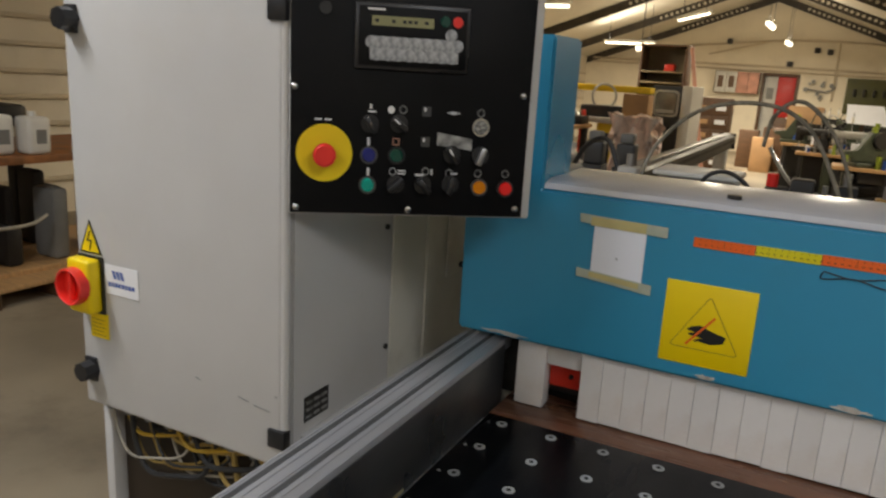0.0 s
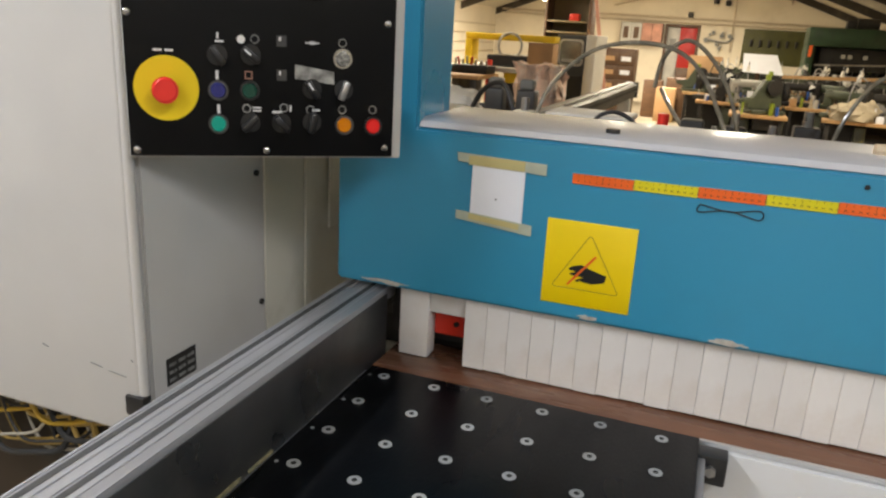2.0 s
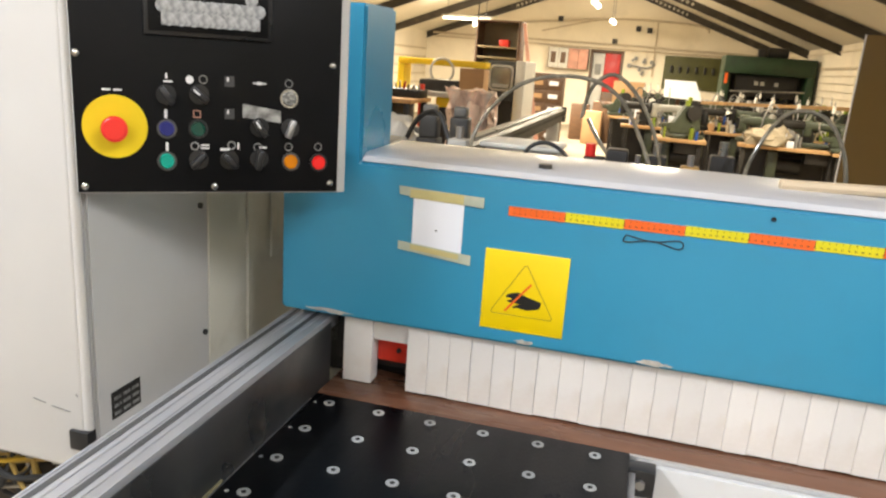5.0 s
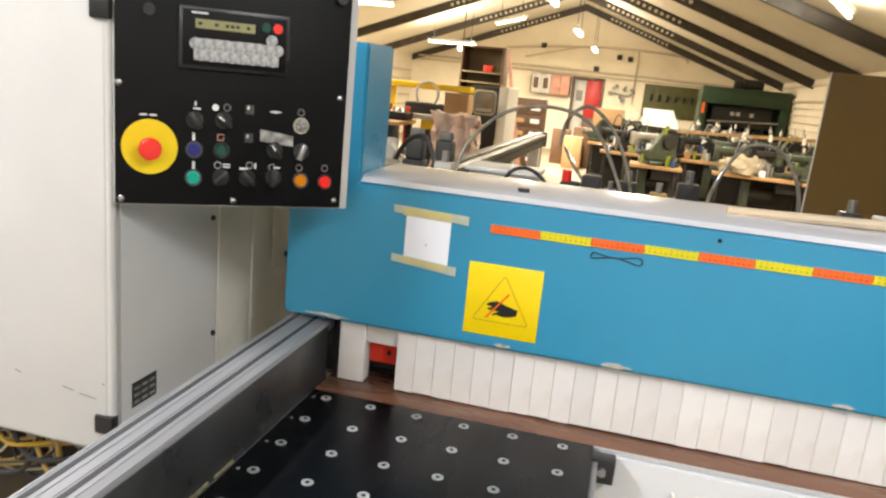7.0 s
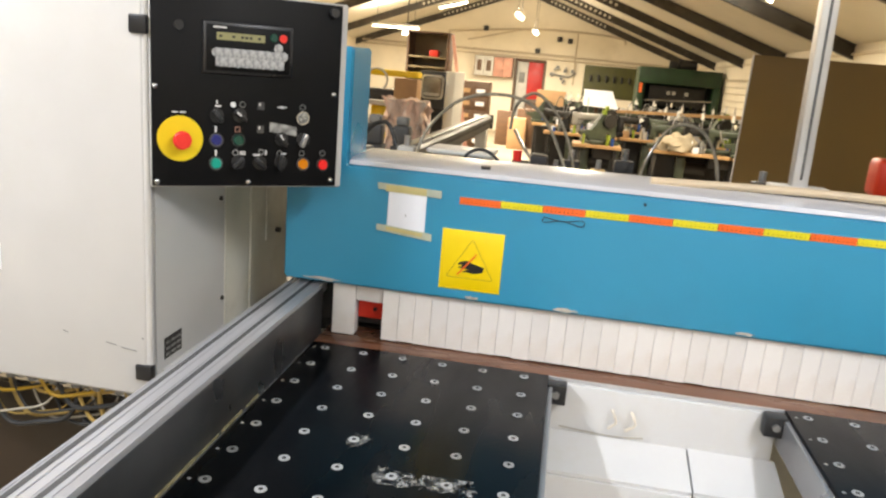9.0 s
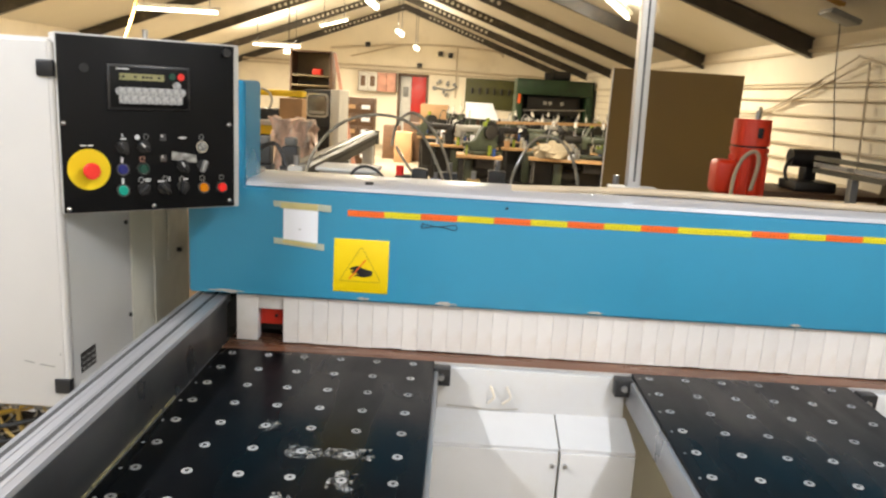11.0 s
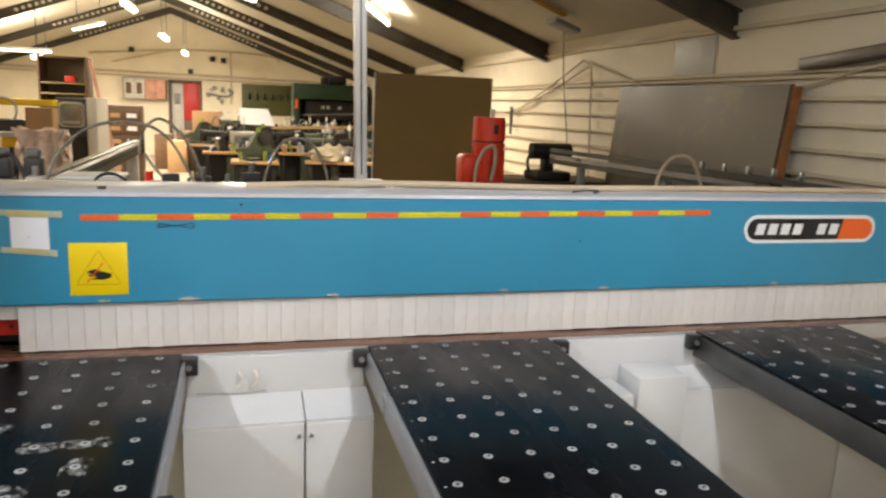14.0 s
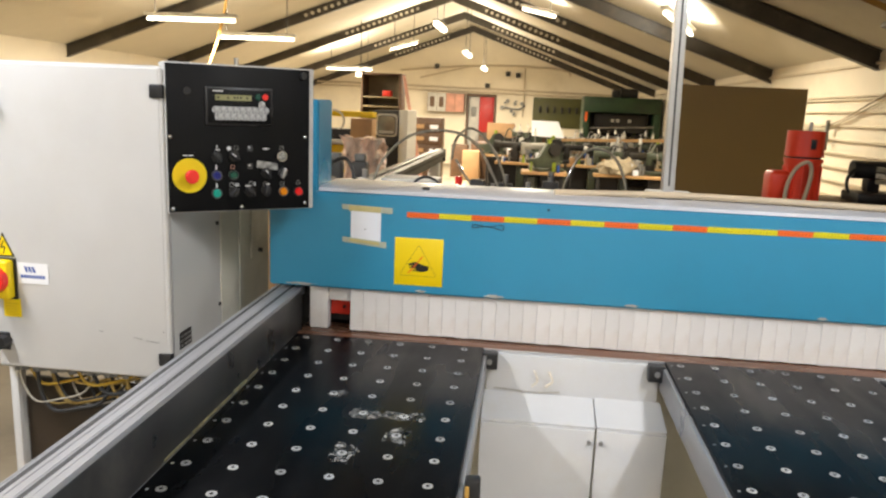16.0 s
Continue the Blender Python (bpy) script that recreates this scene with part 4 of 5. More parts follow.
def print_ring(u, z, m=SILVER_LABEL):
    bm = B()
    for k in range(12):
        q0, q1 = math.pi * k / 6, math.pi * (k + 1) / 6
        poly(bm, [(u + r * math.cos(q), -0.0031, z + r * math.sin(q)) for r, q in ((0.0068, q0), (0.0068, q1), (0.005, q1), (0.005, q0))], Vector((0, -0.0005, 0)))
    part("print_ring", bm, m, cp, "printed ring symbol")


for u, z in ((0.1766, 1.505), (0.3108, 1.505), (0.3613, 1.406)):
    print_ring(u, z, GREY)
for u, z in ((0.1626, 1.404), (0.2194, 1.406), (0.2608, 1.404), (0.3118, 1.405)):
    print_ring(u, z)
part("print_mark", cyl(B(), (0.1564, -0.0036, 1.504), (0.1564, -0.003, 1.504), 0.006, segs=14), WHITE, cp)
for u, z, w, h in ((0.1222, 1.508, 0.003, 0.008), (0.1245, 1.500, 0.013, 0.003), (0.2636, 1.503, 0.021, 0.0022), (0.2636, 1.503, 0.008, 0.005), (0.1199, 1.452, 0.0042, 0.013), (0.1206, 1.4025, 0.0042, 0.013), (0.1781, 1.4055, 0.013, 0.0025), (0.1781, 1.4010, 0.013, 0.0025), (0.2092, 1.3995, 0.015, 0.004), (0.2299, 1.405, 0.003, 0.010), (0.2696, 1.4035, 0.012, 0.003)):
    print_bar(u, z, w, h)
for u, z in ((0.2167, 1.504), (0.2165, 1.4546)):
    print_bar(u, z, 0.015, 0.016, FRAME_GREY)
    part("print_mark", box(B(), u - 0.004, u - 0.001, -0.0042, -0.0037, z, z + 0.006), WHITE, cp)
ring_pts = [(0.1615, 1.458), (0.1715, 1.458), (0.1715, 1.448), (0.1615, 1.448)]
part("print_mark", ring_poly(B(), ring_pts, 0.0016, -0.0031, 0.0005), PINK, cp, "faded printed square")

# ---- behind the saw ----
def hose(pts, r, m, lab):
    t = thing("hose", lab, "hose", group="hoses behind the saw")
    part("tube_run", sweep(B(), pts, r, 10, 6), m, t)


DECK = 1.185
hose([(-0.36, 1.15, DECK), (-0.33, 1.2, 1.36), (-0.20, 1.22, 1.50), (-0.02, 1.22, 1.535), (0.12, 1.2, 1.48), (0.22, 1.16, 1.32), (0.27, 1.1, DECK)], 0.0066, HOSE, "grey braided air hose arching up behind the beam")
hose([(0.00, 1.3, 1.40), (0.02, 1.3, 1.50), (0.09, 1.3, 1.55), (0.18, 1.28, 1.48), (0.25, 1.25, 1.35), (0.29, 1.2, DECK)], 0.0066, HOSE, "grey braided air hose arching up behind the beam")
hose([(0.02, 1.3, 1.40), (0.06, 1.28, 1.34), (0.14, 1.2, 1.25), (0.18, 1.1, DECK)], 0.0066, HOSE, "grey air hose running down behind the beam")
hose([(0.52, 1.2, DECK), (0.54, 1.2, 1.33), (0.62, 1.22, 1.47), (0.73, 1.22, 1.47), (0.80, 1.2, 1.36), (0.83, 1.2, DECK)], 0.0066, HOSE, "pale grey hose arching behind the beam")
hose([(-0.13, 0.9, DECK), (-0.12, 0.9, 1.31), (-0.06, 0.9, 1.345), (0.01, 0.9, 1.30), (0.05, 0.88, DECK)], 0.0062, CABLE_BLACK, "black cable loop behind the beam")
hose([(-0.75, 1.6, 1.15), (-0.66, 1.55, 1.32), (-0.56, 1.5, 1.36), (-0.49, 1.45, 1.25), (-0.42, 1.4, DECK)], 0.010, CABLE_BLACK, "black cable behind the beam")
hose([(2.62, 1.4, DECK), (2.64, 1.4, 1.33), (2.72, 1.4, 1.43), (2.83, 1.4, 1.42), (2.90, 1.4, 1.30), (2.92, 1.4, DECK)], 0.010, BEIGE_HOSE, "beige hose arching behind the beam")

tub = thing("plastic_tub", "off-white plastic tub on the rear deck", "tub")
part("tub_body", box(B(), -0.27, -0.04, 1.0, 1.2, DECK - 0.002, 1.305, 0.015, 3), PLASTIC_WHITE, tub)
part("tub_lid", box(B(), -0.28, -0.03, 0.99, 1.21, 1.306, 1.322, 0.006), PLASTIC_WHITE, tub)
tw = thing("limit_switch", "dark limit switch box with a red cap", "switch")
part("switch_body", box(B(), 0.03, 0.10, 1.15, 1.22, DECK - 0.002, 1.29, 0.008), DARK, tw)
part("red_cap", cyl(B(), (0.05, 1.17, 1.29), (0.05, 1.17, 1.33), 0.017, segs=14), RED_BUTTON, tw, "red cap")
part("side_box", box(B(), 0.101, 0.17, 1.15, 1.23, DECK - 0.002, 1.32, 0.01), DARK, tw)
for x, y, s, m in ((0.2, 1.35, 0.05, BLUE_PLASTIC), (0.26, 1.4, 0.07, DARK), (0.37, 1.3, 0.06, BRASS), (0.48, 1.45, 0.08, DARK), (1.0, 1.3, 0.07, DARK), (-0.42, 1.3, 0.07, PALE)):
    t = thing("valve_block", "small valve block with fittings on the rear deck", "valve", group="valve blocks")
    part("block", box(B(), x - s / 2, x + s / 2, y - s / 2, y + s / 2, DECK - 0.002, DECK + s * 1.5, 0.006), m, t)
    part("fitting", cyl(B(), (x, y, DECK + s * 1.5), (x, y, DECK + s * 2.1), s * 0.2, segs=10), STEEL, t)

# long feed beam
fb = thing("feed_beam", "long dull aluminium feed beam on grey trestles", "machine beam")
bm = B()
poly(bm, [(-0.80, 2.6, 1.0), (-0.68, 2.6, 1.0), (-0.68, 2.6, 1.04), (-0.66, 2.6, 1.05), (-0.66, 2.6, 1.12), (-0.68, 2.6, 1.135), (-0.80, 2.6, 1.135)], Vector((0.0, 4.4, 0.0)))
part("beam_profile", bm, DARK_ALU, fb, "dull metal profile")
part("top_track", box(B(), -0.76, -0.70, 2.6, 6.98, 1.136, 1.15, 0.003), RAIL_GREY, fb, "bright track on top")
part("end_cap", box(B(), -0.81, -0.65, 7.0, 7.03, 0.99, 1.15, 0.004), DARK, fb)
part("side_groove", box(B(), -0.659, -0.6575, 2.6, 7.0, 1.07, 1.095), DARK, fb)
for y in (2.8, 4.8, 6.7):
    part("trestle", box(B(), -0.80, -0.68, y - 0.06, y + 0.06, 0.0, 1.0, 0.01), PALE, fb)

# sheet of hardboard
hb = thing("hardboard_sheet", "large brown hardboard sheet standing on edge", "board")
bm = poly(B(), [(1.66, 5.0, 0.0), (2.80, 4.85, 0.0), (2.81, 4.85, 1.945), (1.68, 5.0, 1.955)], Vector((0.003, 0.022, 0)))
part("sheet", bm, HARDBOARD, hb)
part("sheet_edge", poly(B(), [(1.652, 5.0, 0.0), (1.660, 5.0, 0.0), (1.679, 5.0, 1.955), (1.671, 5.0, 1.955)], Vector((0, 0.024, 0))), PAPER, hb, "pale cut edge")
part("prop", box(B(), 2.1, 2.16, 5.05, 5.6, 0.0, 0.05), WOOD, hb)

# red machine head
rm = thing("red_drill_head", "red painted motor head on a dark pedestal", "machine")
bm = B()
cyl(bm, (1.93, 2.24, 1.15), (1.93, 2.24, 1.42), 0.098, segs=28)
part("motor", bm, HEAD_RED, rm, "red ribbed motor body")
bm = B()
for k in range(14):
    a = 2 * math.pi * k / 14
    box(bm, 1.93 + 0.1 * math.cos(a) - 0.004, 1.93 + 0.1 * math.cos(a) + 0.004, 2.24 + 0.1 * math.sin(a) - 0.004, 2.24 + 0.1 * math.sin(a) + 0.004, 1.16, 1.40)
part("rib", bm, HEAD_RED, rm)
part("collar", cyl(B(), (1.93, 2.24, 1.42), (1.93, 2.24, 1.445), 0.105, segs=28), HEAD_RED, rm)
part("seam", cyl(B(), (1.93, 2.24, 1.445), (1.93, 2.24, 1.455), 0.09, segs=28), INK, rm)
bm = cyl(B(), (1.93, 2.24, 1.455), (1.93, 2.24, 1.60), 0.104, 0.100, segs=28)
part("fan_cover", bm, HEAD_RED, rm, "red fan cover")
part("top_stud", cyl(B(), (1.95, 2.24, 1.60), (1.95, 2.24, 1.65), 0.01, segs=10), STEEL, rm)
part("badge", box(B(), 1.925, 1.955, 2.131, 2.136, 1.50, 1.555, 0.002), INK, rm)
part("gear_case", box(B(), 1.74, 1.86, 2.16, 2.32, 1.18, 1.37, 0.03, 3), HEAD_RED, rm, "red gear case")
part("pedestal", box(B(), 1.78, 2.04, 2.12, 2.38, 0.0, 1.15, 0.015), DARK, rm)
part("air_line", sweep(B(), [(1.80, 2.08, 1.16), (1.80, 2.06, 1.30), (1.84, 2.06, 1.40), (1.90, 2.06, 1.43), (1.92, 2.06, 1.36), (1.90, 2.07, 1.22)], 0.011), BEIGE_HOSE, rm, "beige air line")

# bench with chop saw and roller rail
bn = thing("saw_bench", "narrow wooden bench against the battened wall", "bench")
part("bench_top", box(B(), 2.35, 3.42, 3.25, 3.85, 1.06, 1.10, 0.004), DARK_WOOD, bn)
for x in (2.42, 3.36):
    for y in (3.32, 3.78):
        part("leg", box(B(), x - 0.03, x + 0.03, y - 0.03, y + 0.03, 0.0, 1.06, 0.004), DARK_WOOD, bn)
cs = thing("chop_saw", "black chop saw on the bench", "saw")
part("saw_base", box(B(), 2.72, 3.02, 3.35, 3.65, 1.10, 1.17, 0.015), DARK, cs)
part("saw_post", box(B(), 2.84, 2.93, 3.5, 3.6, 1.17, 1.28, 0.01), DARK, cs)
part("saw_motor", cyl(B(), (2.72, 3.5, 1.33), (3.06, 3.5, 1.33), 0.065, segs=20), DARK, cs)
part("saw_handle", sweep(B(), [(2.72, 3.45, 1.33), (2.66, 3.4, 1.28), (2.64, 3.36, 1.22), (2.66, 3.35, 1.17)], 0.012), DARK, cs)
rr = thing("roller_rail", "long aluminium stop rail on a steel frame", "rail")
for dz, w, m in ((0.0, 0.05, DARK_ALU), (-0.045, 0.03, RAIL_GREY), (-0.085, 0.045, DARK_ALU)):
    bm = poly(B(), [(2.78, 3.25, 1.335 + dz), (2.78, 3.25, 1.335 + dz + 0.03), (2.78 + w, 3.30, 1.335 + dz + 0.03), (2.78 + w, 3.30, 1.335 + dz)], Vector((0.62, -2.35, -0.04)))
    part("rail_bar", bm, m, rr)
for s in (0.15, 0.5, 0.85):
    x, y = 2.80 + 0.62 * s, 3.27 - 2.35 * s
    part("rail_leg", box(B(), x - 0.02, x + 0.03, y - 0.03, y + 0.03, 0.0, 1.24, 0.004), GREY, rr)
for k in range(5):
    s = 0.62 + 0.07 * k
    x, y = 2.80 + 0.62 * s, 3.27 - 2.35 * s
    part("stop", box(B(), x - 0.012, x + 0.012, y - 0.012, y + 0.012, 1.33, 1.385, 0.003), STEEL, rr)

# leaning board
lb = thing("leaning_board", "large grey-brown board leaning on the battened wall", "board")
part("face", poly(B(), [(3.20, 3.33, 0.0), (3.20, 1.37, 0.0), (3.385, 1.36, 1.850), (3.385, 3.315, 1.868)], Vector((0.03, 0, 0.004))), GREY_BOARD, lb)
part("edge_lath", poly(B(), [(3.215, 1.34, 0.0), (3.215, 1.366, 0.0), (3.395, 1.356, 1.84), (3.395, 1.333, 1.84)], Vector((0.05, 0, 0.0))), BOARD_EDGE, lb, "orange-brown timber edge")

# conduit, junction box and cables on the east side
jb = thing("junction_box", "grey junction box hanging under the roof", "electrical box")
bm = box(B(), -0.12, 0.12, -0.11, 0.11, -0.02, 0.02, 0.006)
bmesh.ops.transform(bm, matrix=pose(3.06, 3.80, 2.36, 0, 20, 0), verts=bm.verts)
part("case", bm, GREY, jb)
part("drop_cable", sweep(B(), [(3.06, 3.78, 2.31), (3.08, 3.76, 1.9), (3.11, 3.70, 1.5), (3.05, 3.55, 1.40)], 0.004), CABLE_BLACK, jb, "hanging black cable")
cd = thing("conduit", "ochre cable conduit along the roof slope", "conduit")
bm = B()
sweep(bm, [(1.2, 3.6, roof_z(1.2) - 0.03), (3.08, 3.80, roof_z(3.08) - 0.03)], 0.018, 8, 2)
sweep(bm, [(1.2, 3.66, roof_z(1.2) - 0.03), (3.08, 3.86, roof_z(3.08) - 0.03)], 0.012, 8, 2)
part("conduit_run", bm, BRASS, cd)
for pts in ([(3.45, 7.2, 1.62), (3.45, 6.0, 1.64), (3.45, 4.9, 1.91), (3.45, 4.25, 2.10), (3.45, 4.1, 2.10), (3.45, 3.15, 1.885), (3.45, 2.6, 1.76)], [(3.452, 4.02, 2.07), (3.452, 3.98, 1.7), (3.452, 3.92, 1.0)], [(3.45, 5.9, 1.62), (3.45, 4.9, 1.86), (3.45, 4.05, 2.06)], [(3.45, 1.5, 1.82), (3.45, 1.3, 1.845), (3.45, 0.7, 1.95), (3.45, -1.5, 2.2)]):
    t = thing("wall_pipe", "thin cream pipe crossing the wall battens", "pipe", group="pipes on the battened wall")
    part("pipe_run", sweep(B(), pts, 0.0085, 8, 4), PIPE, t)
bx = thing("wall_duct", "long grey-brown duct below the eaves", "duct")
bm = box(B(), -0.05, 0.05, -1.1, 1.1, -0.03, 0.03, 0.006)
bmesh.ops.transform(bm, matrix=pose(3.445, 0.24, 2.045, -4.5, 0, 0), verts=bm.verts)
part("duct", bm, GREY_BOARD, bx)
wt = thing("wall_tap", "small grey valve with a pipe on the wall", "valve")
part("tap_pipe", cyl(B(), (3.43, 5.96, 1.38), (3.43, 5.96, 1.69), 0.02, segs=8), GREY, wt)
yp = thing("roof_pipe", "ochre pipe hanging from the roof beside the cabinet", "pipe")
part("pipe_run", sweep(B(), [(-3.6, 7.6, roof_z(-3.6) + 0.02), (-3.7, 7.3, 2.4), (-3.8, 6.9, 1.5), (-3.8, 6.9, -0.01)], 0.02, 8, 3), BRASS, yp)

# ---- sewing benches ----
def sewing_bench(w=0.55):
    b = thing("sewing_bench", "wooden sewing machine bench on dark iron legs", "bench", Matrix(), "sewing benches")
    part("bench_top", box(B(), -w, w, -0.27, 0.27, 0.81, 0.85, 0.006), WOOD, b, "worn light wooden top")
    for x in (0.07 - w, w - 0.07):
        for y in (-0.2, 0.2):
            part("leg", box(B(), x - 0.025, x + 0.025, y - 0.025, y + 0.025, 0.0, 0.81, 0.004), DARK, b)
        part("foot_rail", box(B(), x - 0.02, x + 0.02, -0.26, 0.26, 0.02, 0.06, 0.004), DARK, b)
    part("stretcher", box(B(), 0.09 - w, w - 0.09, -0.02, 0.02, 0.25, 0.30, 0.004), DARK, b)
    part("motor", cyl(B(), (-0.1, 0.0, 0.62), (0.18, 0.0, 0.62), 0.09, segs=14), DARK, b)
    # dark panel, treadle and drawer are added to stand in for under-bench shade
    part("shade_panel", box(B(), 0.1 - w, w - 0.1, 0.18, 0.20, 0.08, 0.80), DARK, b)
    part("belt_guard", box(B(), -0.2, -0.08, -0.12, 0.05, 0.3, 0.78, 0.02), GREEN_MACHINE, b)
    part("treadle", box(B(), -0.2, 0.2, -0.22, 0.1, 0.10, 0.13, 0.004), DARK, b)
    part("drawer", box(B(), w - 0.35, w - 0.09, -0.2, 0.1, 0.68, 0.805, 0.005), DARK, b)
    return b


def sewing_machine(paint, lab):
    s = thing("sewing_machine", lab, "sewing machine", Matrix(), "sewing machines")
    part("bed", box(B(), -0.24, 0.24, -0.09, 0.09, 0.0, 0.06, 0.012), paint, s)
    part("column", box(B(), 0.12, 0.22, -0.06, 0.06, 0.055, 0.27, 0.025, 3), paint, s)
    part("arm", box(B(), -0.22, 0.22, -0.055, 0.055, 0.21, 0.31, 0.03, 3), paint, s)
    part("head", box(B(), -0.24, -0.15, -0.05, 0.05, 0.13, 0.32, 0.018, 3), paint, s)
    part("needle_bar", cyl(B(), (-0.19, 0, 0.06), (-0.19, 0, 0.14), 0.008, segs=8), STEEL, s)
    part("drive_wheel", cyl(B(), (0.225, 0, 0.25), (0.26, 0, 0.25), 0.075, segs=20), DARK, s)
    part("thread_stand", cyl(B(), (0.05, 0.07, 0.30), (0.05, 0.09, 0.55), 0.006, segs=6), STEEL, s)
    part("spool", cyl(B(), (0.05, 0.088, 0.42), (0.05, 0.094, 0.50), 0.025, 0.018, segs=10), PLASTIC_WHITE, s)
    return s


def post_machine(paint, lab):
    s = thing("post_machine", lab, "leather machine", Matrix(), "leather machines")
    part("foot", box(B(), -0.2, 0.2, -0.16, 0.16, 0.0, 0.05, 0.015), paint, s)
    bm = B()
    poly(bm, [(-0.2, -0.05, 0.05), (0.2, -0.05, 0.05), (0.2, -0.05, 0.16), (0.06, -0.05, 0.38), (-0.02, -0.05, 0.38), (-0.14, -0.05, 0.18), (-0.3, -0.05, 0.16), (-0.3, -0.05, 0.11), (-0.2, -0.05, 0.10)], Vector((0, 0.1, 0)))
    bmesh.ops.bevel(bm, geom=list(bm.edges), offset=0.012, segments=2, affect="EDGES")
    part("frame", bm, paint, s)
    part("wheel", cyl(B(), (0.08, -0.09, 0.3), (0.08, -0.05, 0.3), 0.09, segs=20), DARK, s)
    part("lever", sweep(B(), [(-0.28, 0, 0.14), (-0.34, -0.05, 0.22), (-0.36, -0.06, 0.32)], 0.01), STEEL, s)
    part("cup", cyl(B(), (0.02, 0, 0.38), (0.02, 0, 0.44), 0.03, segs=12), LIME, s)
    return s


BENCHES = [(0.60, 8.2, 0), (1.85, 8.4, -6), (2.85, 8.1, -10), (0.10, 11.9, 3), (1.25, 11.9, 0), (2.45, 11.6, -4), (0.55, 14.0, 0), (1.8, 14.2, 0), (3.0, 13.6, 0), (1.55, 10.1, 0), (2.75, 10.0, 0), (0.4, 10.0, 0), (0.3, 16.2, 0), (2.9, 16.5, 0)]
proto = sewing_bench()
sew = [sewing_machine(GREEN_MACHINE, "old olive green sewing machine on a wooden bench"), sewing_machine(PALE, "pale grey sewing machine on a wooden bench"), sewing_machine(DARK, "black sewing machine on a wooden bench"), post_machine(GREEN_MACHINE, "olive green cast iron leather machine on a bench")]
used = set()
random.seed(11)
for i, (x, y, a) in enumerate(BENCHES):
    m = pose(x, y, 0, 0, 0, a)
    if i == 0:
        sewing_bench(0.31).matrix_world = m
    elif i == 1:
        proto.matrix_world = m
    else:
        copy_thing(proto, m)
    for k, dx in enumerate((-0.34, 0.04, 0.38)):
        kind = (3 if (i == 0 and k == 0) else random.choice((0, 1, 2, 0, 3, 2)))
        mm = pose(x + (0.04 if i == 0 else dx) + random.uniform(-0.05, 0.05), y + random.uniform(-0.04, 0.04), 0.85, 0, 0, a + random.choice((0, 0, 180, 25, -30)))
        if i == 0 and k > 0:
            continue
        if kind not in used:
            used.add(kind)
            sew[kind].matrix_world = mm
        else:
            copy_thing(sew[kind], mm)
for k in range(4):
    if k not in used:
        sew[k].matrix_world = pose(2.6, 17.6, 0.0)
# clutter on the benches
random.seed(23)
CLUT = [("tin", STEEL, "bare steel jar on a bench"), ("tin", ALU, "bright aluminium tin on a bench"), ("carton", CARDBOARD, "small brown carton on a bench"), ("tin", PALE, "pale metal tin on a bench"), ("bottle", BLUE_PLASTIC, "blue plastic bottle on a bench"), ("tin", LIME, "lime green tin on a bench"), ("carton", PAPER, "white carton on a bench"), ("tin", DARK, "dark iron jar on a bench"), ("tin", GREY, "grey metal jar on a bench"), ("carton", DARK_WOOD, "dark wooden box on a bench"), ("tin", GREEN_MACHINE, "olive green iron part on a bench")]
for i, (x, y, a) in enumerate(BENCHES):
    for k in range(4 if i == 0 else 16):
        n, m, lab = random.choice(CLUT)
        px, py = x + random.uniform(-0.48, 0.48) * (0.5 if i == 0 else 1), y + random.choice((-0.2, 0.2)) + random.uniform(-0.03, 0.03)
        t = thing(n, lab, n, group="clutter on the benches")
        w, h = random.uniform(0.02, 0.06), random.uniform(0.05, 0.18)
        if n == "carton":
            part("carton_box", box(B(), px - w, px + w, py - w * 0.8, py + w * 0.8, 0.85, 0.85 + h, 0.003), m, t)
        else:
            part("can", cyl(B(), (px, py, 0.85), (px, py, 0.85 + h), w * 0.6, segs=12), m, t)
            part("cap", cyl(B(), (px, py, 0.85 + h), (px, py, 0.87 + h), w * 0.3, segs=10), DARK, t)
# thread cones, small tools and lamps standing close together on the benches
random.seed(31)
cone_me = [mesh_of("cone", cyl(B(), (0, 0, 0), (0, 0, 0.13), 0.03, 0.012, segs=10), m) for m in (PLASTIC_WHITE, CLOTH, BLUE_PLASTIC, LIME, DARK)]
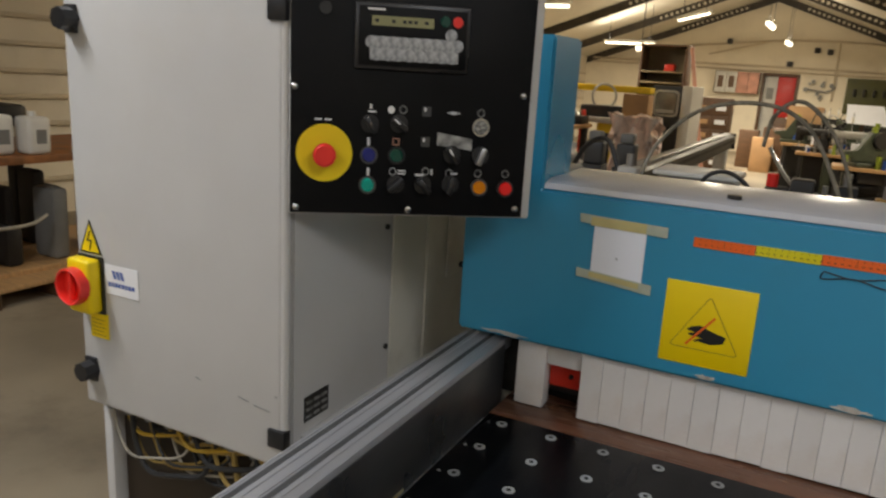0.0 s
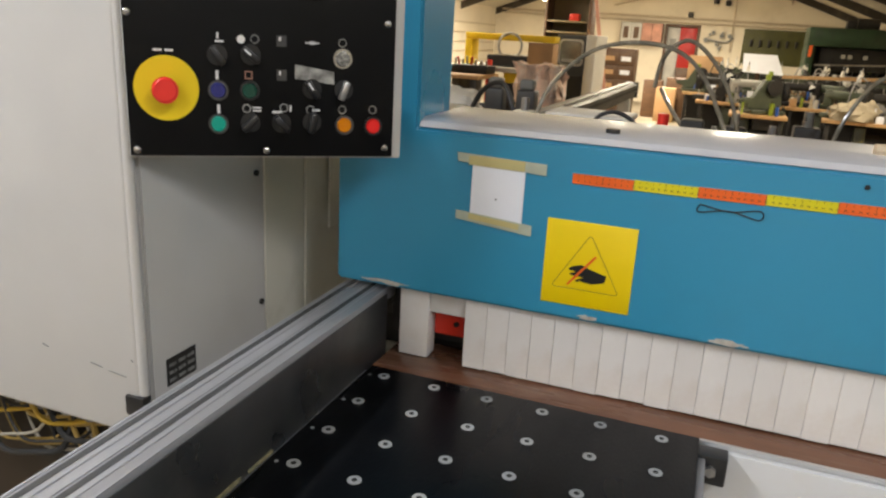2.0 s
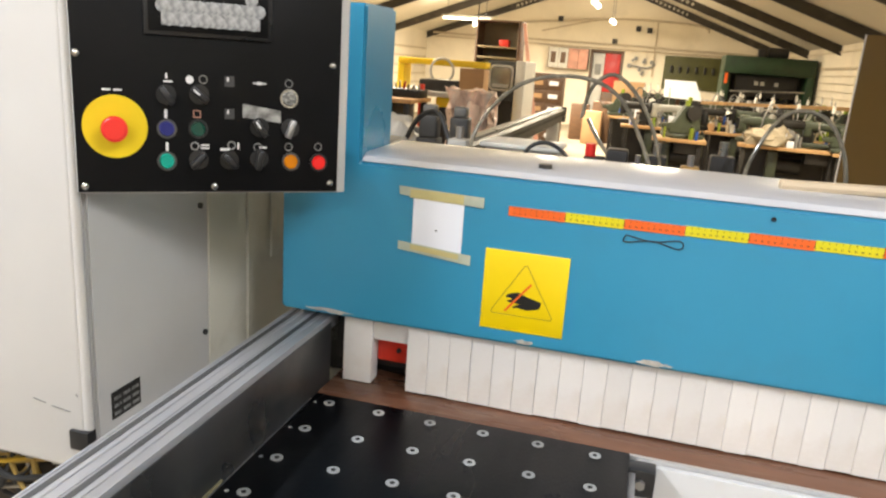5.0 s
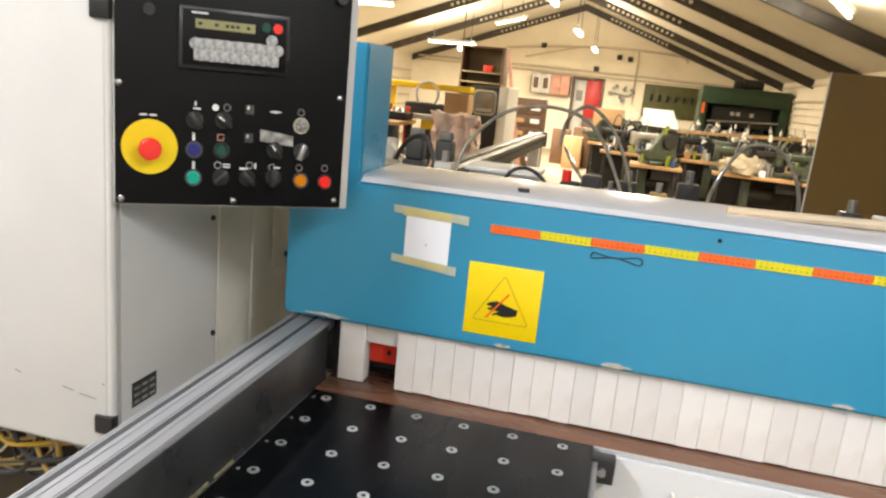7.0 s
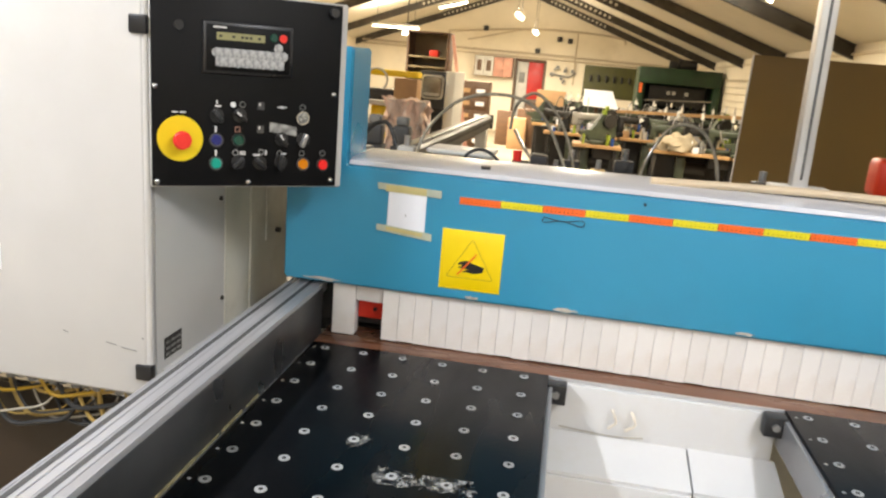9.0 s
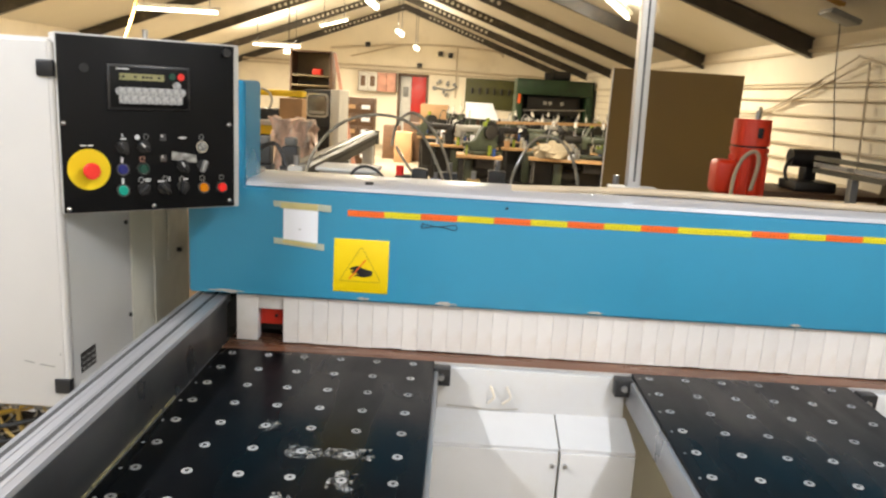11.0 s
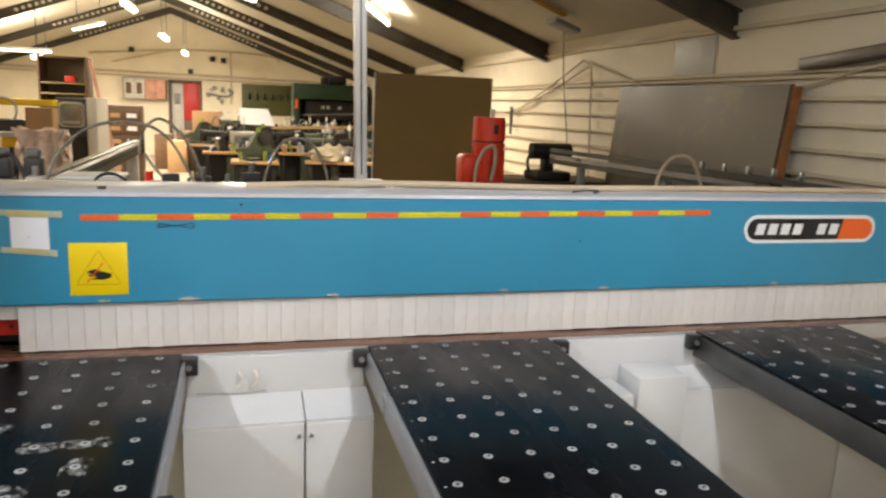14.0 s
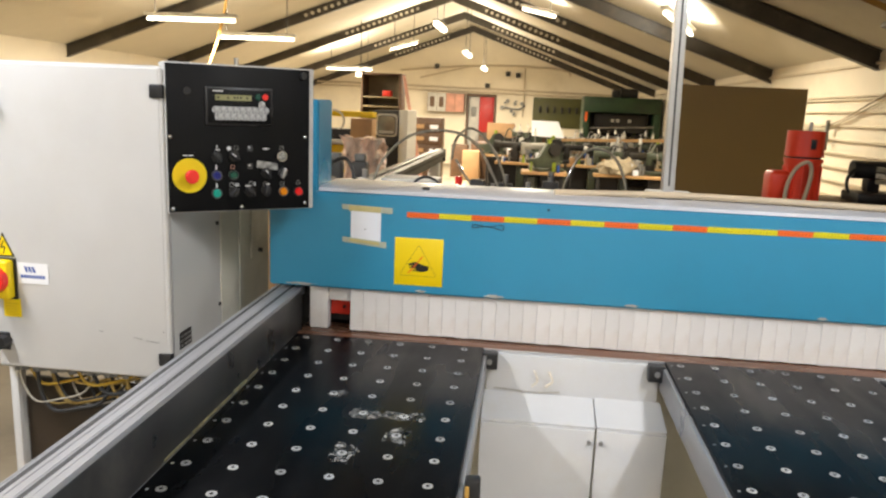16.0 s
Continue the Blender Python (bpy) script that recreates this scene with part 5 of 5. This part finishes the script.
for i, (x, y, a) in enumerate(BENCHES[1:]):
    for k in range(9):
        t = thing("thread_cone", random.choice(("pale thread cone standing on a sewing bench", "thread cone among clutter on a sewing bench")), "thread cone", pose(x + random.uniform(-0.5, 0.5), y + random.uniform(-0.24, 0.24), 0.85, 0, 0, 0), "thread cones")
        piece("cone", random.choice(cone_me), t, Matrix())
    for k in range(3):
        px, py, h = x + random.uniform(-0.48, 0.48), y + random.uniform(-0.2, 0.2), random.uniform(0.28, 0.52)
        t = thing("bench_lamp", "bent dark bench lamp clamped on a sewing bench", "lamp", group="bench lamps")
        part("arm", sweep(B(), [(px, py, 0.848), (px + 0.02, py, 0.85 + h * 0.6), (px + 0.08, py - 0.02, 0.85 + h), (px + 0.16, py - 0.05, 0.85 + h * 0.92)], 0.009, 6, 3), random.choice((DARK, STEEL, GREEN_MACHINE)), t)
        part("shade", cyl(B(), (px + 0.16, py - 0.05, 0.85 + h * 0.93), (px + 0.19, py - 0.06, 0.85 + h * 0.78), 0.02, 0.05, segs=12), random.choice((DARK, PALE, GREEN_MACHINE, PALE)), t)
    for k in range(2):
        px, py, h = x + random.uniform(-0.45, 0.45), y + random.uniform(-0.15, 0.15), random.uniform(0.1, 0.22)
        t = thing("belt_wheel", "dark iron belt wheel on a small stand", "wheel", group="belt wheels")
        part("stand", box(B(), px - 0.02, px + 0.02, py - 0.03, py + 0.03, 0.85, 0.85 + h, 0.004), DARK, t)
        part("rim", cyl(B(), (px, py - 0.045, 0.85 + h), (px, py - 0.031, 0.85 + h), 0.07, segs=18), random.choice((DARK, GREY, STEEL)), t)
# folded cloth on the nearer bench
cl = thing("cloth_heap", "heap of pale cloth on a sewing bench", "cloth")
bm = B()
bmesh.ops.create_icosphere(bm, subdivisions=4, radius=0.2)
for v in bm.verts:
    d = 1 + 0.35 * noise.noise(v.co * 9) + 0.2 * noise.noise(v.co * 21)
    v.co = Vector((v.co.x * 1.25 * d, v.co.y * 0.8 * d, max(v.co.z * 0.75 * d, -0.08)))
bmesh.ops.translate(bm, vec=(1.62, 8.25, 0.93), verts=bm.verts)
part("cloth", bm, CLOTH, cl)
ws = thing("paper_sheet", "large white paper sheet propped on a bench", "paper")
part("sheet", poly(B(), [(0.42, 11.75, 1.22), (1.02, 11.72, 1.20), (0.90, 11.98, 1.50), (0.40, 11.98, 1.50)], Vector((0, 0.004, 0))), PAPER, ws)
part("prop", box(B(), 0.62, 0.68, 11.9, 11.96, 0.85, 1.4, 0.004), DARK_WOOD, ws)
cb = thing("carton", "brown cardboard carton on the far bench", "carton")
part("carton_box", box(B(), -0.42, 0.10, 12.02, 12.15, 0.85, 1.42, 0.006), CARDBOARD, cb)
lt = thing("timber_lath", "long pale timber lath lying across the machines", "timber")
part("lath", poly(B(), [(0.9, 9.9, 1.21), (3.3, 9.7, 1.30), (3.3, 9.7, 1.35), (0.9, 9.9, 1.25)], Vector((0, 0.06, 0))), WOOD, lt)

# ---- far wall ----
wc = thing("wall_cabinet", "row of pale wall cabinets with pink-brown doors", "cabinet")
part("carcass", box(B(), -2.72, -1.60, Y1 - 0.32, Y1 - 0.004, 1.56, 2.12, 0.005), DARK_WOOD, wc)
for k in range(4):
    x = -2.70 + 0.275 * k
    dr = part("cabinet_door", box(B(), x, x + 0.262, Y1 - 0.342, Y1 - 0.322, 1.57, 2.11, 0.004), PALE if k < 2 else PINK, wc)
    if k < 2:
        part("door_panel", box(B(), x + 0.06, x + 0.2, Y1 - 0.348, Y1 - 0.343, 1.7, 2.0, 0.003), DARK_WOOD, dr)
pb = thing("green_board", "dull green tool board with dark hooks", "tool board")
part("board", box(B(), 0.45, 2.02, Y1 - 0.05, Y1 - 0.004, 1.22, 2.10, 0.004), BOARD_GREEN, pb)
for k in range(6):
    part("hook", box(B(), 0.62 + 0.22 * k, 0.68 + 0.22 * k, Y1 - 0.13, Y1 - 0.05, 1.66, 1.84, 0.01), DARK, pb)
wg = thing("wall_fittings", "cluster of dark valves and pipes on the wall", "fittings")
random.seed(5)
for k in range(9):
    x, z = -0.2 + random.uniform(-0.3, 0.35), 1.75 + random.uniform(-0.2, 0.25)
    part("valve", cyl(B(), (x, Y1 - 0.13, z), (x, Y1 - 0.01, z), random.uniform(0.03, 0.06), segs=10), GREY, wg)
part("cross_pipe", sweep(B(), [(-0.5, Y1 - 0.07, 1.78), (0.0, Y1 - 0.08, 1.72), (0.2, Y1 - 0.07, 1.85)], 0.025), GREY, wg)
for x, z in ((-0.95, 2.38), (-0.05, 2.72), (-0.35, 2.75), (-2.5, 2.9)):
    t = thing("wall_lamp", "small dark fitting on the gable wall", "fitting", group="fittings on the gable wall")
    part("case", box(B(), x - 0.07, x + 0.07, Y1 - 0.12, Y1 - 0.004, z - 0.07, z + 0.07, 0.02), DARK, t)
gp = thing("green_press", "large dark green cutting press by the gable wall", "press")
part("head_beam", box(B(), 1.62, 3.42, 15.9, 16.9, 1.72, 2.08, 0.02), PRESS_GREEN, gp)
for x in (1.62, 3.27):
    part("side_frame", box(B(), x, x + 0.15, 15.9, 16.9, 0.0, 1.72, 0.01), PRESS_GREEN, gp)
part("press_bed", box(B(), 1.78, 3.26, 15.95, 16.9, 0.0, 0.95, 0.02), PRESS_GREEN, gp)
part("back_plate", box(B(), 1.775, 3.265, 16.84, 16.895, 0.95, 1.72), DARK, gp)
part("ram", box(B(), 1.9, 3.15, 16.2, 16.7, 1.25, 1.7, 0.02), DARK, gp)
part("guard_rail", cyl(B(), (1.8, 15.85, 1.35), (3.25, 15.85, 1.42), 0.02, segs=8), STEEL, gp)
part("press_motor", cyl(B(), (2.5, 16.4, 2.18), (2.9, 16.4, 2.18), 0.12, segs=14), DARK, gp)
part("press_valve", box(B(), 2.3, 2.48, 16.3, 16.5, 2.08, 2.25, 0.02), DARK, gp)
part("orange_tag", box(B(), 1.66, 1.72, 15.885, 15.899, 1.5, 1.72), ORANGE, gp)
for x in (2.3, 2.42, 2.7):
    part("gauge", box(B(), x, x + 0.08, 16.18, 16.199, 1.5, 1.58), PALE, gp)

# ---- machines to the left ----
ym = thing("yellow_machine", "yellow painted cutting machine with a wide bridge", "machine")
part("lower_body", box(B(), -2.02, -1.62, 6.6, 7.3, 0.0, 1.165, 0.02), MACHINE_YELLOW, ym)
part("dark_opening", box(B(), -1.97, -1.86, 6.585, 6.602, 0.55, 1.06, 0.004), DARK, ym)
part("work_table", box(B(), -2.62, -1.60, 6.52, 7.5, 1.166, 1.22, 0.01), PALE, ym)
part("bridge", box(B(), -2.57, -1.56, 6.9, 7.15, 1.49, 1.56, 0.01), MACHINE_YELLOW, ym)
part("bridge_leg", box(B(), -2.57, -2.49, 6.9, 7.15, 1.22, 1.49, 0.01), MACHINE_YELLOW, ym)
part("table_leg", box(B(), -2.6, -2.5, 6.6, 7.4, 0.0, 1.165, 0.01), DARK, ym)
part("carriage", box(B(), -2.25, -1.75, 6.7, 7.2, 1.22, 1.34, 0.02), DARK, ym)
bm = B()
for k in range(24):
    a0, a1 = 2 * math.pi * k / 24, 2 * math.pi * (k + 1) / 24
    sweep(bm, [(-2.02 + 0.13 * math.cos(a0), 6.78, 1.44 + 0.13 * math.sin(a0)), (-2.02 + 0.13 * math.cos(a1), 6.78, 1.44 + 0.13 * math.sin(a1))], 0.015, 6, 1)
part("cable_coil", bm, PALE, ym, "pale coil of cable")
part("red_lever", box(B(), -2.17, -2.12, 6.46, 6.515, 0.6, 1.29, 0.006), HEAD_RED, ym, "red lever")
tbench = thing("tool_bench", "worn wooden bench with tools beside the yellow machine", "bench")
part("bench_top", box(B(), -3.1, -2.02, 5.75, 6.44, 1.115, 1.155, 0.006), WOOD, tbench)
for x in (-3.05, -2.08):
    for y in (5.8, 6.38):
        part("leg", box(B(), x - 0.03, x + 0.03, y - 0.03, y + 0.03, 0.0, 1.115, 0.004), DARK, tbench)
bin_ = thing("tool_bin", "dark open bin filled with small tools", "bin")
part("bin_body", box(B(), -2.45, -2.05, 6.1, 6.4, 1.155, 1.235, 0.008), DARK, bin_)
random.seed(61)
for k in range(9):
    x = -2.42 + 0.042 * k
    part("tool", sweep(B(), [(x, 6.2, 1.23), (x + random.uniform(-0.04, 0.05), 6.18, 1.27 + random.uniform(0.0, 0.05))], 0.012, 6, 1), random.choice((RED, DARK_WOOD, STEEL, CLOTH)), bin_)
for x in (-0.85, -0.69):
    fl = thing("oil_bottle", "grey and dark blue plastic bottle on a stand", "bottle", group="oil bottles")
    part("bottle", box(B(), x - 0.048, x + 0.048, 2.36, 2.44, 1.17, 1.285, 0.012, 3), FRAME_GREY, fl)
    part("shoulder", box(B(), x - 0.035, x + 0.035, 2.37, 2.43, 1.285, 1.335, 0.012, 3), GREY, fl)
    part("stand", box(B(), x - 0.055, x + 0.055, 2.34, 2.46, 0.0, 1.17, 0.006), DARK, fl)
pk = thing("carton", "brown cardboard carton on the yellow machine's table", "carton")
part("carton_box", box(B(), -1.62, -1.375, 6.0, 6.25, 1.10, 1.49, 0.006), CARDBOARD, pk)
part("stand", box(B(), -1.63, -1.36, 5.98, 6.27, 0.0, 1.10, 0.006), DARK, pk)
wr = thing("wrapped_stack", "stack of cartons wrapped in crumpled clear film", "wrapped goods")
bm = B()
box(bm, -1.40, -1.07, 4.85, 5.2, 0.12, 1.32)
bmesh.ops.subdivide_edges(bm, edges=bm.edges[:], cuts=13, use_grid_fill=True)
for v in bm.verts:
    v.co += Vector((noise.noise(v.co * 21), noise.noise(v.co * 21 + Vector((4, 0, 0))), 0.6 * noise.noise(v.co * 19 + Vector((0, 4, 0))))) * 0.065
    v.co.x += 0.05 * (1.32 - v.co.z) * (1 if v.co.x > -1.23 else 0) - 0.03 * max(v.co.z - 1.2, 0)
    v.co += Vector((noise.noise(v.co * 6), noise.noise(v.co * 6 + Vector((9, 0, 0))), noise.noise(v.co * 5 + Vector((0, 9, 0))))) * 0.05
part("film_wrap", bm, FILM, wr)
part("pallet", box(B(), -1.52, -1.1, 4.8, 5.35, 0.0, 0.11, 0.01), WOOD, wr)
def rounded(x0, x1, z0, z1, r, y, t):
    """A plate with round corners in an upright plane."""
    pts = []
    for cx, cz, a0 in ((x1 - r, z1 - r, 0), (x0 + r, z1 - r, 90), (x0 + r, z0 + r, 180), (x1 - r, z0 + r, 270)):
        for k in range(6):
            q = math.radians(a0 + 18 * k)
            pts.append((cx + r * math.cos(q), y, cz + r * math.sin(q)))
    return poly(B(), pts, Vector((0, -t, 0)))


gm = thing("grey_cabinet_machine", "grey machine cabinet with a rounded viewing window", "machine")
part("cabinet_body", box(B(), -1.60, -1.275, 7.2, 7.9, 0.0, 1.59, 0.015), FRAME_GREY, gm, "charcoal cabinet body")
part("white_side", box(B(), -1.272, -1.16, 7.15, 7.9, 0.0, 1.60, 0.01), PLASTIC_WHITE, gm, "pale side panel")
part("window_rim", rounded(-1.568, -1.298, 1.262, 1.546, 0.05, 7.199, 0.03), PLASTIC_WHITE, gm, "pale rounded window rim")
part("window_seal", rounded(-1.548, -1.318, 1.282, 1.526, 0.045, 7.168, 0.006), FRAME_GREY, gm)
part("window_glass", rounded(-1.540, -1.326, 1.290, 1.518, 0.04, 7.161, 0.004), GLASS, gm, "rounded glass pane")
part("window_shelf", box(B(), -1.53, -1.34, 7.150, 7.156, 1.30, 1.335), PALE, gm)
part("lower_panel", box(B(), -1.50, -1.28, 7.17, 7.2, 0.3, 1.16, 0.006), DARK, gm)
sh = thing("shelf_unit", "tall dark brown open shelf unit", "shelf")
part("back", box(B(), -2.16, -1.61, 9.4, 9.42, 0.0, 2.11), LIT_SHELF_WOOD, sh)
for x in (-2.19, -1.61):
    part("side", box(B(), x, x + 0.03, 9.0, 9.425, 0.0, 2.13, 0.003), DARK_WOOD, sh)
for z in (0.3, 0.7, 1.1, 1.38, 1.62, 1.76, 2.10):
    part("shelf", box(B(), -2.158, -1.612, 9.0, 9.398, z, z + 0.025, 0.003), LIT_SHELF_WOOD if z < 2 else DARK_WOOD, sh)
rb = thing("red_box", "small red box on the shelf", "box")
part("case", box(B(), -1.87, -1.74, 9.05, 9.2, 1.785, 1.875, 0.006), RED, rb)
lp = thing("plank", "tall pale plank leaning on the shelf", "plank")
part("board", poly(B(), [(-1.10, 8.7, 0.0), (-1.03, 8.7, 0.0), (-1.52, 9.0, 2.1), (-1.56, 9.0, 2.1)], Vector((0, 0.03, 0))), PINK, lp)
dc = thing("drawer_cabinet", "dark wooden drawer cabinet with white labels", "cabinet")
part("carcass", box(B(), -2.0, -1.40, 13.0, 13.5, 0.0, 1.45, 0.006), DARK_WOOD, dc)
for r in range(5):
    for c in range(2):
        dw = part("drawer", box(B(), -1.98 + 0.29 * c, -1.71 + 0.29 * c, 12.98, 13.0, 0.2 + 0.24 * r, 0.41 + 0.24 * r, 0.004), DARK_WOOD, dc)
        part("label_card", box(B(), -1.93 + 0.29 * c, -1.76 + 0.29 * c, 12.97, 12.979, 0.27 + 0.24 * r, 0.35 + 0.24 * r), PAPER if c else CARDBOARD, dw)
for i, (x, y, h) in enumerate(((-0.95, 15.5, 0.7), (-0.8, 16.0, 0.9), (-1.3, 16.3, 0.8), (-1.75, 11.2, 0.6))):
    t = thing("crate", "worn wooden crate on the floor", "crate", group="crates")
    part("crate_box", box(B(), x - 0.2, x + 0.2, y - 0.2, y + 0.2, 0.0, h, 0.01), (CARDBOARD, DARK_WOOD, DARK_WOOD, GREY)[i], t)
bgc = thing("cloth_bag", "crumpled milky white bag on a carton behind the saw", "bag")
bm = B()
bmesh.ops.create_icosphere(bm, subdivisions=4, radius=0.3)
for v in bm.verts:
    d = 1 + 0.25 * noise.noise(v.co * 6)
    d += 0.15 * noise.noise(v.co * 17)
    v.co = Vector((v.co.x * 0.62 * d, v.co.y * 0.5 * d, max(v.co.z * 0.72 * d, -0.12)))
bmesh.ops.translate(bm, vec=(-1.15, 2.62, 1.04), verts=bm.verts)
part("bag", bm, PLASTIC_WHITE, bgc)
part("box_below", box(B(), -1.34, -0.97, 2.45, 2.8, 0.0, 0.935, 0.01), CARDBOARD, bgc)
gb = thing("grey_block", "pale grey machine block with a black clamp on top", "machine part")
part("block", box(B(), -1.64, -1.38, 4.2, 4.45, 0.0, 0.95, 0.01), PALE, gb)
part("clamp", box(B(), -1.575, -1.455, 4.22, 4.32, 0.951, 1.04, 0.012), FRAME_GREY, gb, "black clamp")

# west bench with canisters
wb = thing("work_bench", "cluttered wooden work bench with an orange-brown edge", "bench")
part("bench_top", box(B(), -5.3, -4.25, -1.2, 3.0, 0.85, 0.90, 0.006), BOARD_EDGE, wb)
for x in (-5.2, -4.35):
    for y in (-1.1, 0.6, 2.2, 2.9):
        part("leg", box(B(), x - 0.04, x + 0.04, y - 0.04, y + 0.04, 0.0, 0.85, 0.005), DARK, wb)
part("lower_board", box(B(), -5.25, -4.3, -1.15, 2.95, 0.12, 0.16, 0.004), WOOD, wb)
for x, y, h in ((-4.42, 1.57, 0.25), (-4.35, 1.77, 0.24)):
    c = thing("canister", "milky white plastic canister on the work bench", "canister", group="canisters")
    part("bottle", box(B(), x - 0.08, x + 0.08, y - 0.08, y + 0.08, 0.90, 0.90 + h, 0.03, 3), PLASTIC_WHITE, c)
    part("cap", cyl(B(), (x, y, 0.90 + h), (x, y, 0.93 + h), 0.025, segs=12), PLASTIC_WHITE, c)
    part("label_bar", box(B(), x + 0.0805, x + 0.0815, y - 0.03, y + 0.04, 0.97, 1.06), GREY, c)
wsf = thing("bench_shelf", "orange-brown open shelf box standing on the work bench", "shelf")
for y in (0.1, 1.46):
    part("side", box(B(), -5.2, -4.75, y, y + 0.04, 0.90, 1.84, 0.004), BOARD_EDGE, wsf)
part("back", box(B(), -5.22, -5.2, 0.1, 1.5, 0.90, 1.84), DARK_WOOD, wsf)
for z in (1.22, 1.52, 1.81):
    part("shelf", box(B(), -5.2, -4.75, 0.14, 1.46, z, z + 0.03, 0.003), PALE if z < 1.8 else BOARD_EDGE, wsf)
cl2 = thing("clamp_stand", "dark iron clamp stand on the work bench", "clamp")
part("rod", cyl(B(), (-4.6, 1.72, 0.90), (-4.62, 1.66, 1.66), 0.016, segs=8), DARK, cl2)
part("brace", cyl(B(), (-4.75, 1.72, 0.90), (-4.95, 1.62, 1.8), 0.018, segs=8), DARK_WOOD, cl2)
part("clamp_head", box(B(), -4.75, -4.5, 1.65, 1.85, 1.06, 1.20, 0.03), DARK, cl2)
random.seed(8)
for k in range(16):
    t = thing("machine_part", "dark greasy machine part under the work bench", "machine part", group="machine parts")
    x, y = random.uniform(-5.1, -4.45), 0.2 + 0.16 * k
    s = random.uniform(0.07, 0.15)
    part("casting", box(B(), x - s, x + s, y - s * 0.5, y + s * 0.5, 0.16, 0.16 + random.uniform(0.2, 0.6), 0.03), random.choice((DARK, DARK, DARK, GREY, DARK_WOOD)), t)
for k in range(8):
    t = thing("tool_box", "small dark box among clutter on the bench", "box", group="clutter on the work bench")
    y = 0.0 + 0.16 * k
    part("case", box(B(), -4.62, -4.42, y, y + 0.13, 0.90, 0.97 + 0.06 * (k % 3), 0.008), (DARK, LIME, GREY, DARK, BLUE_PLASTIC, GREY, DARK, BOARD_GREEN)[k], t)
hg = thing("hanging_hose", "pale hose drooping under the work bench", "hose")
part("tube_run", sweep(B(), [(-4.26, 0.7, 0.86), (-4.22, 0.9, 0.62), (-4.2, 1.2, 0.5), (-4.22, 1.6, 0.47), (-4.3, 1.8, 0.5)], 0.012), CABLE_GREY, hg)
bp = thing("pallet", "worn wooden pallet on the floor before the bench", "pallet")
part("deck", box(B(), -4.9, -4.1, 1.2, 2.2, 0.10, 0.13, 0.005), WOOD, bp)
for y in (1.25, 1.7, 2.1):
    part("block", box(B(), -4.9, -4.1, y, y + 0.08, 0.0, 0.10, 0.004), DARK_WOOD, bp)
